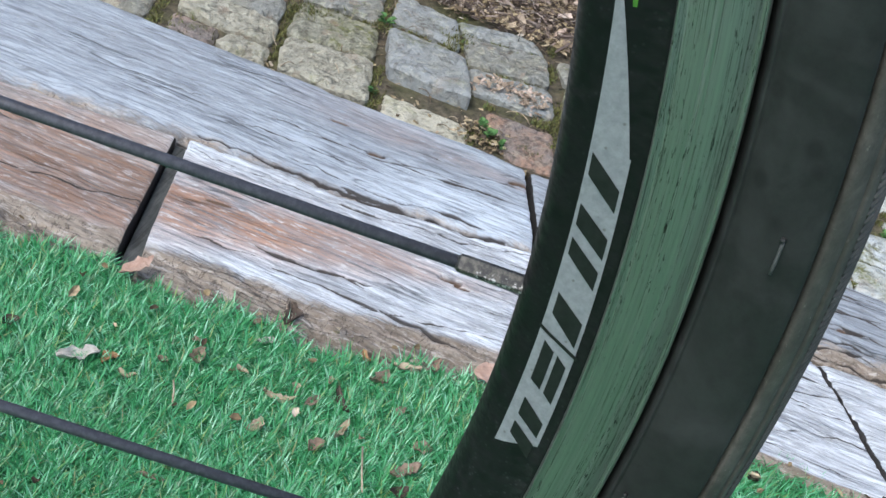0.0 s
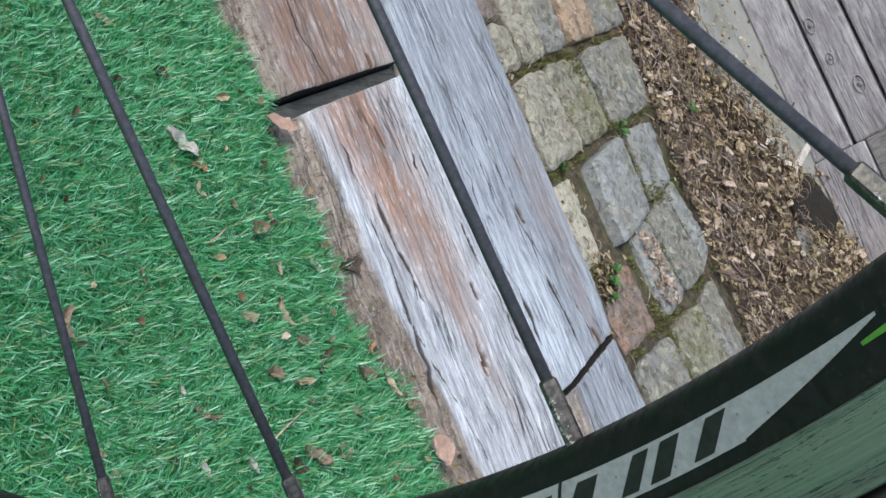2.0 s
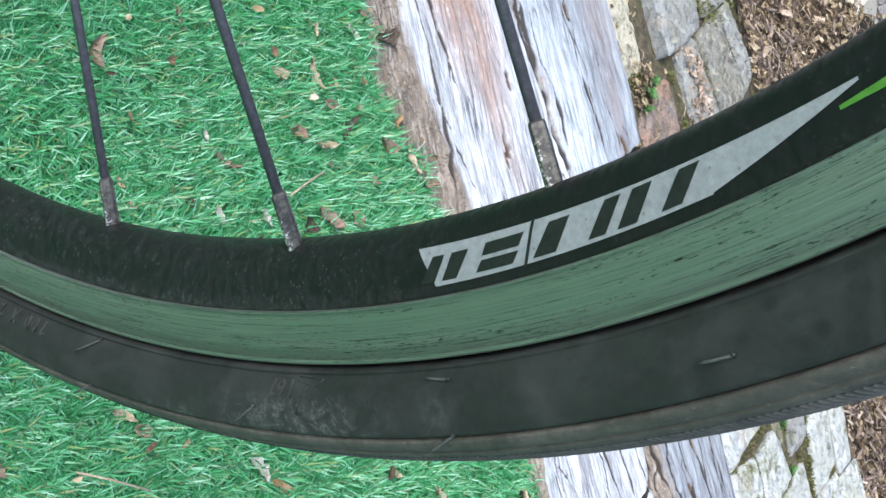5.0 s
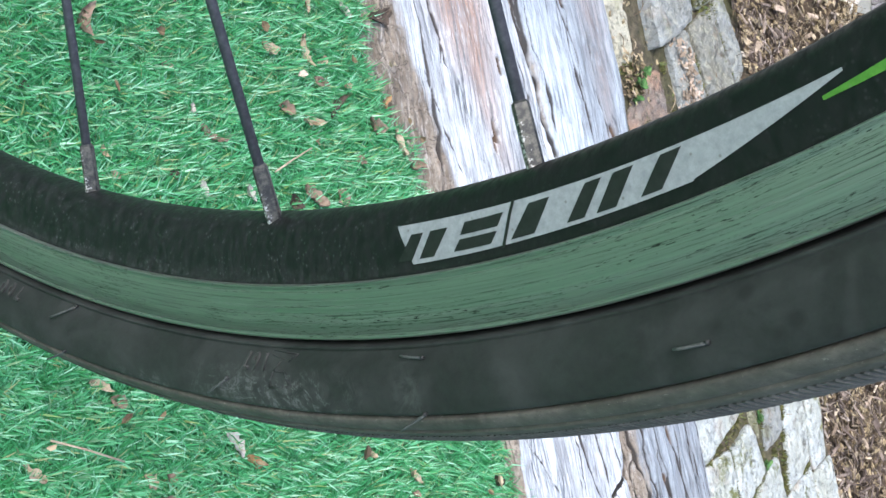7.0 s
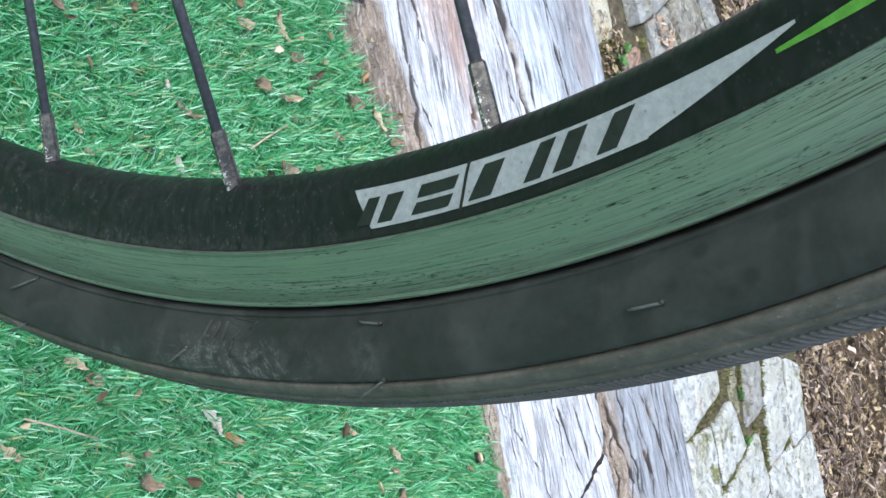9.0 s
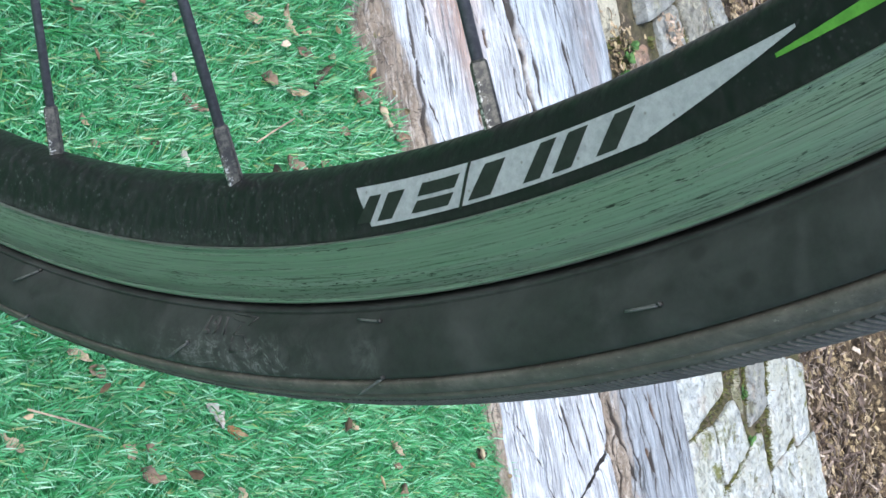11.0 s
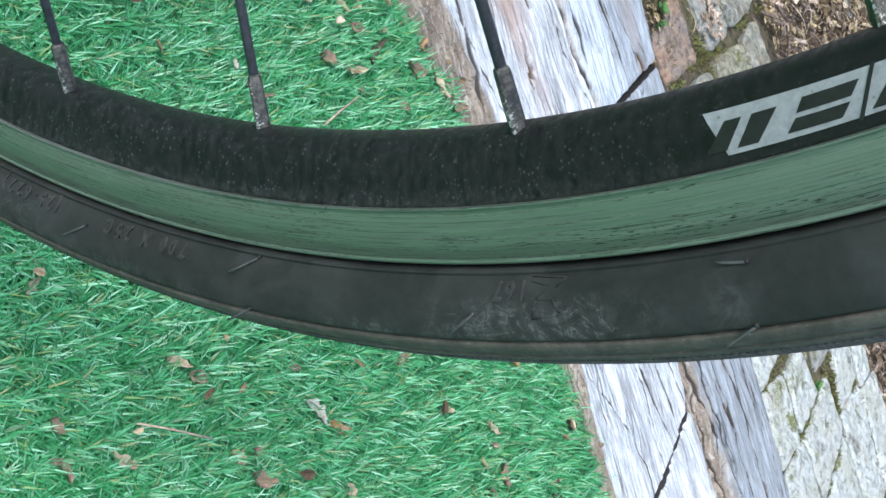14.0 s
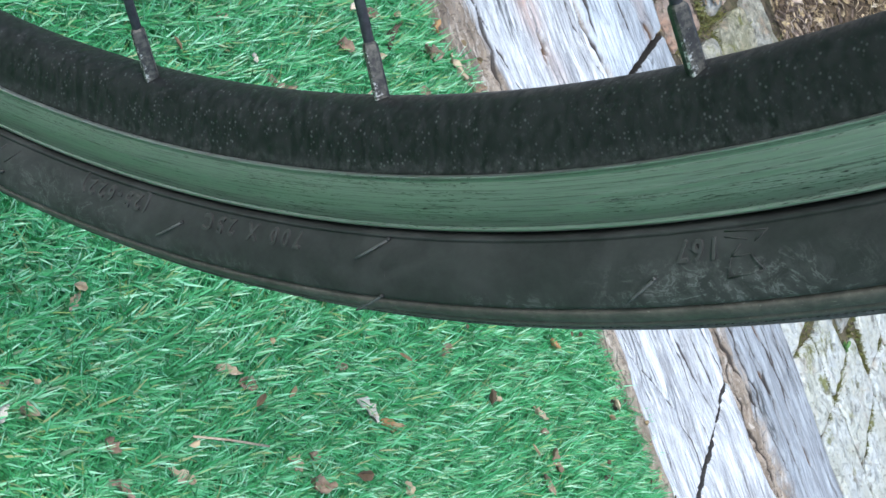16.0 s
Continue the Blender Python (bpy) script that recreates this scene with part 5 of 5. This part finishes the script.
tagged(part("mulch_heap", heap(), MAT["soil"]), "brown mulch drifted over the concrete against the fence", "mulch", kind="structure")
# flat sheet added here; a hole's shade is put into its black colour
hole_outline = [(0.151 + (0.030 + 0.005 * math.sin(3 * q) + 0.004 * math.sin(5 * q + 1)) * math.cos(q), 1.130 + (0.058 + 0.008 * math.sin(2 * q + 1)) * math.sin(q), 0.0075) for q in [2 * math.pi * k / 40 for k in range(40)]]
hollow = part("damp_patch", mesh_of("damp_patch", hole_outline + [(x, y, 0.001) for x, y, z in hole_outline], [tuple(range(40))] + [(k, k + 40, (k + 1) % 40 + 40, (k + 1) % 40) for k in range(40)], False), MAT["hole_shade"])
litter("brick_debris", 330, 33, MAT["pale_chips"], 0.150, 0.212, 0.772, 0.800, 0.0042, -0.0065, "tan bark scraps strewn over a sunken brick", "debris", (0.3, 0.8))
litter("gap_debris", 220, 34, MAT["chips"], 0.160, 0.200, 0.698, 0.726, 0.0042, -0.0120, "brown bark scraps round small weeds", "debris", (0.3, 0.8))
litter("wet_debris", 110, 28, MAT["chips"], 0.112, 0.185, 1.09, 1.197, 0.007, 0.0035, "brown bark scraps round a dark hole", "debris", (0.3, 0.8))
tagged(hollow, "flat black patch standing for a shaded hole beside the fence", "dirt", kind="structure")


def edge_scraps(name, count, seed, label):
    """Small leaf scraps and crumbs, thickest beside the timber."""
    r = random.Random(seed)
    vs, fs = [], []
    for _ in range(count):
        x = r.uniform(-0.3, 0.75)
        y = along(x, GRASS_EDGE) + (0.010 if x < 0.32 else 0.002) - 0.35 * r.random() ** 2.6
        l, w = r.uniform(0.0025, 0.0085), r.uniform(0.0015, 0.005)
        m = pose(x, y, r.uniform(-0.001, 0.004), r.uniform(-40, 40), r.uniform(-40, 40), r.uniform(0, 360))
        b = len(vs)
        lift = 0.3 * w
        for sx, sy, sz in ((-1, 0, 0), (-0.3, -1, lift), (0.6, -0.8, lift), (1, 0.1, 0), (0.4, 0.9, lift), (-0.5, 0.8, lift)):
            vs.append(m @ Vector((sx * l * 0.5, sy * w * 0.5, sz)))
        vs.append(m @ Vector((0.0, 0.0, -0.3 * w)))
        for k in range(6):
            fs.append((b + 6, b + k, b + (k + 1) % 6))
    return tagged(part(name, mesh_of(name, vs, fs, False), MAT["chips"]), label, "leaf scraps", kind="stuff")


edge_scraps("leaf_scraps", 170, 31, "small brown leaf scraps caught in the turf")

# ---------------------------------------------------------------- brick edging
bricks = tagged(part("brick_paving", box_mesh("brick_paving", (-0.75, BRICK_EDGE + 0.001, -0.07), (1.3, MULCH_EDGE, -0.0070), 0.0), MAT["joint"]), "worn old bricks bedded in mossy dirt beside the timber", "paving", kind="structure")
tagged(part("joint_dirt", box_mesh("joint_dirt", (0.30, BRICK_EDGE + 0.001, -0.03), (1.3, MULCH_EDGE, -0.0036), 0.0), MAT["joint"]), "mossy brown dirt packed high between pale bricks", "dirt", kind="structure")


def brick(corners, z, kind, seed, worn=1.0):
    """One worn brick between four corners (timber side first), with chipped, rounded arrises."""
    n = 26
    (ax, ay), (bx, by), (cx, cy), (dx, dy) = corners
    wide, deep = max(0.02, bx - ax), max(0.012, cy - by)
    vs, fs = [], []
    for j in range(n + 1):
        for i in range(n + 1):
            s, t = i / n, j / n
            x = (1 - t) * ((1 - s) * ax + s * bx) + t * ((1 - s) * dx + s * cx)
            y = (1 - t) * ((1 - s) * ay + s * by) + t * ((1 - s) * dy + s * cy)
            x0, y0 = x, y
            x += 0.0026 * worn * fbm(y0 * 55, seed, 1.0) * abs(2 * s - 1) ** 2 - 0.0022 * worn * (2 * s - 1) * (2 * t - 1) ** 6
            y += 0.0024 * worn * fbm(x0 * 55, seed, 2.0) * abs(2 * t - 1) ** 2 - 0.0022 * worn * (2 * t - 1) * (2 * s - 1) ** 6
            out = min(min(s, 1 - s) * wide, min(t, 1 - t) * deep) + 0.0018 * fbm(x0 * 90, y0 * 90, seed + 4)
            h = z + worn * (0.0022 * fbm(x0 * 40, y0 * 40, seed) + 0.0013 * fbm(x0 * 130, y0 * 130, seed))
            h -= 0.0042 * worn * max(0.0, 1 - max(0.0, out) / 0.0045) ** 2
            vs.append((x, y, h))
    for j in range(n):
        for i in range(n):
            a = j * (n + 1) + i
            fs.append((a, a + 1, a + n + 2, a + n + 1))
    k = n + 1
    ring = list(range(n)) + [j * k + n for j in range(n)] + [n * k + i for i in range(n, 0, -1)] + [j * k for j in range(n, 0, -1)]
    b, m = len(vs), len(ring)
    vs += [vs[q] for q in ring]
    vs += [(vs[q][0], vs[q][1], -0.0175) for q in ring]
    fs += [(b + q, b + m + q, b + m + (q + 1) % m, b + (q + 1) % m) for q in range(m)]
    return part("brick", mesh_of("brick", vs, fs), MAT[kind], bricks)


def course(rows, worn, seed):
    """A course of bricks: corner by corner from the timber's side, then the top's height and the sort."""
    for i, (ax, ay, bx, by, cx, cy, dx, dy, z, kind) in enumerate(rows):
        g = 0.0020 if worn < 0.6 else 0.0002
        brick(((ax - g, ay - g), (bx + g, by - g), (cx + g, cy + g), (dx - g, dy + g)), z, "brick_" + kind, seed + i, worn)


course([(-0.070, 0.690, -0.033, 0.690, -0.036, 0.716, -0.076, 0.716, -0.002, "orange"), (-0.029, 0.691, 0.012, 0.691, 0.006, 0.715, -0.033, 0.718, -0.001, "buff"),
        (-0.078, 0.722, 0.003, 0.720, -0.005, 0.757, -0.090, 0.760, 0.0, "buff"), (-0.092, 0.765, -0.008, 0.762, -0.017, 0.797, -0.100, 0.800, 0.0, "grey"),
        (-0.062, 0.803, -0.019, 0.802, -0.031, 0.850, -0.072, 0.850, 0.003, "peach"), (-0.110, 0.805, -0.067, 0.804, -0.078, 0.850, -0.120, 0.852, 0.0, "grey"),
        (-0.076, 0.855, -0.033, 0.856, -0.047, 0.915, -0.092, 0.915, 0.0, "grey")], 0.85, 40)
course([(0.020, 0.692, 0.094, 0.692, 0.077, 0.753, 0.007, 0.741, 0.001, "buff"), (0.004, 0.746, 0.074, 0.760, 0.058, 0.812, -0.008, 0.806, 0.0, "olive"),
        (-0.011, 0.811, 0.057, 0.818, 0.046, 0.857, -0.022, 0.852, 0.001, "grey"), (-0.024, 0.856, 0.044, 0.862, 0.035, 0.896, -0.038, 0.912, -0.001, "grey")], 0.85, 50)
course([(0.105, 0.691, 0.175, 0.691, 0.167, 0.722, 0.097, 0.722, -0.005, "cream"), (0.090, 0.744, 0.159, 0.744, 0.137, 0.803, 0.068, 0.806, 0.007, "slate"),
        (0.066, 0.811, 0.133, 0.809, 0.129, 0.823, 0.062, 0.827, -0.003, "olive"), (0.060, 0.831, 0.125, 0.827, 0.108, 0.872, 0.051, 0.884, 0.0, "slate")], 0.7, 60)
course([(0.200, 0.697, 0.240, 0.697, 0.226, 0.755, 0.171, 0.750, -0.003, "orange"), (0.154, 0.769, 0.221, 0.774, 0.208, 0.814, 0.140, 0.803, 0.0, "slate"),
        (0.136, 0.812, 0.204, 0.820, 0.190, 0.868, 0.119, 0.852, 0.0, "grey"), (0.117, 0.857, 0.187, 0.873, 0.172, 0.892, 0.106, 0.878, -0.001, "slate")], 0.85, 70)
course([(0.250, 0.700, 0.312, 0.704, 0.296, 0.772, 0.233, 0.765, 0.0, "grey"), (0.228, 0.772, 0.292, 0.780, 0.280, 0.838, 0.215, 0.830, 0.001, "olive"), (0.212, 0.836, 0.276, 0.844, 0.266, 0.880, 0.199, 0.872, -0.001, "grey"),
        (0.318, 0.702, 0.412, 0.702, 0.398, 0.765, 0.302, 0.768, 0.0, "grey"), (0.297, 0.775, 0.402, 0.772, 0.412, 0.800, 0.286, 0.835, 0.0, "pale"), (0.284, 0.842, 0.414, 0.808, 0.424, 0.870, 0.272, 0.882, 0.0, "grey")], 0.8, 80)
course([(0.418, 0.699, 0.463, 0.702, 0.438, 0.762, 0.410, 0.766, 0.0, "pale"), (0.468, 0.701, 0.521, 0.701, 0.509, 0.736, 0.462, 0.738, 0.0, "pale"), (0.527, 0.701, 0.600, 0.701, 0.585, 0.742, 0.511, 0.743, 0.0, "pale"),
        (0.606, 0.701, 0.690, 0.701, 0.680, 0.742, 0.592, 0.742, 0.0, "pale"), (0.462, 0.743, 0.506, 0.741, 0.487, 0.785, 0.450, 0.774, 0.001, "pale"), (0.512, 0.747, 0.560, 0.750, 0.527, 0.811, 0.481, 0.811, 0.0, "pale"),
        (0.566, 0.750, 0.640, 0.750, 0.625, 0.812, 0.533, 0.813, 0.0, "pale")], 0.5, 90)
course([(0.430, 0.772, 0.447, 0.779, 0.468, 0.790, 0.424, 0.800, -0.003, "olive"), (0.424, 0.806, 0.474, 0.795, 0.464, 0.826, 0.424, 0.836, 0.0, "slate"), (0.432, 0.842, 0.512, 0.819, 0.498, 0.862, 0.436, 0.876, 0.0, "pale"), (0.518, 0.818, 0.600, 0.819, 0.590, 0.858, 0.504, 0.862, 0.0, "pale"),
        (0.438, 0.882, 0.506, 0.868, 0.500, 0.893, 0.446, 0.905, 0.0, "pale"), (0.512, 0.866, 0.590, 0.864, 0.580, 0.904, 0.504, 0.904, 0.0, "pale")], 0.5, 100)
r = random.Random(9)
for side, u in ((-1, -0.083), (1, 0.664)):
    for c in range(7):
        w = r.uniform(0.070, 0.085)
        u0, u1 = (u - w, u - 0.005) if side < 0 else (u + 0.032, u + 0.032 + w - 0.005)
        lean = 0.26 if side < 0 else 0.45
        y = BRICK_EDGE + 0.001
        while y < 0.88:
            h = r.choice((0.045, 0.06, 0.075, 0.10))
            y1 = min(0.903, y + h) - 0.004
            p, q = lean * (y - BRICK_EDGE), lean * (y1 - BRICK_EDGE)
            kind = r.choice(("brick_grey", "brick_buff", "brick_grey", "brick_pale", "brick_olive"))
            brick(((u0 - p, y), (u1 - p, y), (u1 - q, y1), (u0 - q, y1)), r.uniform(-0.003, 0.003), kind, r.randrange(1000), 0.8)
            y = y1 + 0.004
        u += side * w


def moss(name, spots, count, seed, label):
    """Small cushions of short upright leaves."""
    r = random.Random(seed)
    vs, fs = [], []
    for x, y, sx, sy, z in spots:
        for _ in range(count):
            px, py = r.gauss(x, sx), r.gauss(y, sy)
            a, l, w = r.uniform(0, 6.28), r.uniform(0.0015, 0.004), r.uniform(0.0004, 0.0009)
            tx, ty = r.gauss(0, 0.0016), r.gauss(0, 0.0016)
            b = len(vs)
            vs += [(px - w * math.cos(a), py - w * math.sin(a), z), (px + w * math.cos(a), py + w * math.sin(a), z), (px + tx, py + ty, z + l)]
            fs.append((b, b + 1, b + 2))
    return tagged(part(name, mesh_of(name, vs, fs, False), MAT["moss"]), label, "moss", kind="stuff")


def weed(x, y, z, leaves, size, seed):
    """A small rosette of round leaves."""
    r = random.Random(seed)
    plant = tagged(new("weed"), "small bright green weed sprouting between bricks", "weed")
    plant.location = (x, y, z)
    for k in range(leaves):
        me = leaf_mesh(500 + seed * 20 + k, size * r.uniform(0.7, 1.2), size * r.uniform(0.6, 0.9), 0.15, 0.3, 0.1)
        me.name = "leaf"
        ob = part("leaf", me, MAT["weed"], plant)
        a = r.uniform(0, 360)
        ob.matrix_local = pose(0.6 * size * math.cos(radians(a)), 0.6 * size * math.sin(radians(a)), r.uniform(0.0, 0.006), 0, -r.uniform(5, 40), a)
    return plant


for i, w in enumerate(((0.186, 0.712, -0.004, 9, 0.006), (0.176, 0.722, -0.004, 7, 0.005), (0.060, 0.822, -0.002, 6, 0.007), (0.196, 0.703, -0.004, 6, 0.005), (0.034, 0.985, -0.012, 5, 0.008), (0.092, 0.712, -0.005, 5, 0.005), (0.485, 0.786, -0.004, 6, 0.006), (0.447, 0.794, -0.004, 6, 0.006))):
    weed(*w, 60 + i)

r = random.Random(77)
JOINT_MOSS = []
for u, slope in ((0.016, 0.25), (0.0985, 0.31), (0.1775, 0.36), (0.244, 0.27), (0.315, 0.26), (-0.083, 0.22)):
    for k in range(13):
        y = 0.697 + 0.016 * k
        if r.random() < 0.68:
            JOINT_MOSS.append((u - slope * (y - 0.69) + r.gauss(0, 0.001), y, 0.0022, 0.006, -0.006))
for x0, y0, x1, y1 in ((0.006, 0.743, 0.075, 0.756), (-0.010, 0.808, 0.057, 0.815), (0.064, 0.828, 0.128, 0.825), (0.168, 0.758, 0.228, 0.763), (0.138, 0.807, 0.206, 0.817), (0.118, 0.854, 0.188, 0.870), (0.232, 0.769, 0.296, 0.776),
                       (0.466, 0.703, 0.440, 0.763), (0.462, 0.740, 0.508, 0.739), (0.508, 0.741, 0.478, 0.812), (0.524, 0.702, 0.510, 0.739), (0.528, 0.812, 0.563, 0.749), (0.424, 0.803, 0.470, 0.793), (0.428, 0.840, 0.512, 0.816), (0.500, 0.863, 0.515, 0.819)):
    count = round(math.hypot(x1 - x0, y1 - y0) / 0.008)
    for k in range(count):
        if r.random() < 0.55:
            f = (k + 0.5) / count
            JOINT_MOSS.append((x0 + (x1 - x0) * f, y0 + (y1 - y0) * f, 0.0024, 0.0015, -0.006 if x0 < 0.3 else -0.0032))
moss("joint_moss", JOINT_MOSS, 90, 8, "thin yellow-green moss lining the brick joints")
moss("moss", [(0.003, 0.792, 0.008, 0.007, 0), (0.097, 0.705, 0.003, 0.01, -0.008), (0.082, 0.745, 0.003, 0.014, -0.008), (0.06, 0.812, 0.006, 0.007, -0.002), (0.05, 0.845, 0.004, 0.015, -0.006), (0.118, 0.835, 0.006, 0.01, -0.001),
              (0.185, 0.735, 0.006, 0.01, -0.008), (0.2, 0.712, 0.012, 0.004, -0.005), (0.218, 0.775, 0.012, 0.009, -0.006), (0.16, 0.79, 0.006, 0.008, -0.008), (0.235, 0.8, 0.006, 0.02, -0.003), (-0.06, 0.7, 0.008, 0.006, -0.004), (0.25, 0.87, 0.01, 0.01, -0.004)], 170, 6, "yellow-green moss cushions growing in the brick joints")
moss("moss", [(0.43, 0.765, 0.01, 0.012, -0.003),
              (0.455, 0.72, 0.006, 0.006, -0.003), (0.42, 0.782, 0.014, 0.004, -0.003), (0.49, 0.784, 0.01, 0.004, -0.003), (0.505, 0.76, 0.005, 0.006, -0.003), (0.452, 0.738, 0.02, 0.003, -0.003), (0.505, 0.74, 0.02, 0.002, -0.003), (0.445, 0.75, 0.006, 0.012, -0.003), (0.47, 0.818, 0.03, 0.003, -0.003), (0.415, 0.861, 0.03, 0.003, -0.003), (0.52, 0.861, 0.03, 0.003, -0.003)], 130, 7, "yellow-green moss growing between pale bricks")
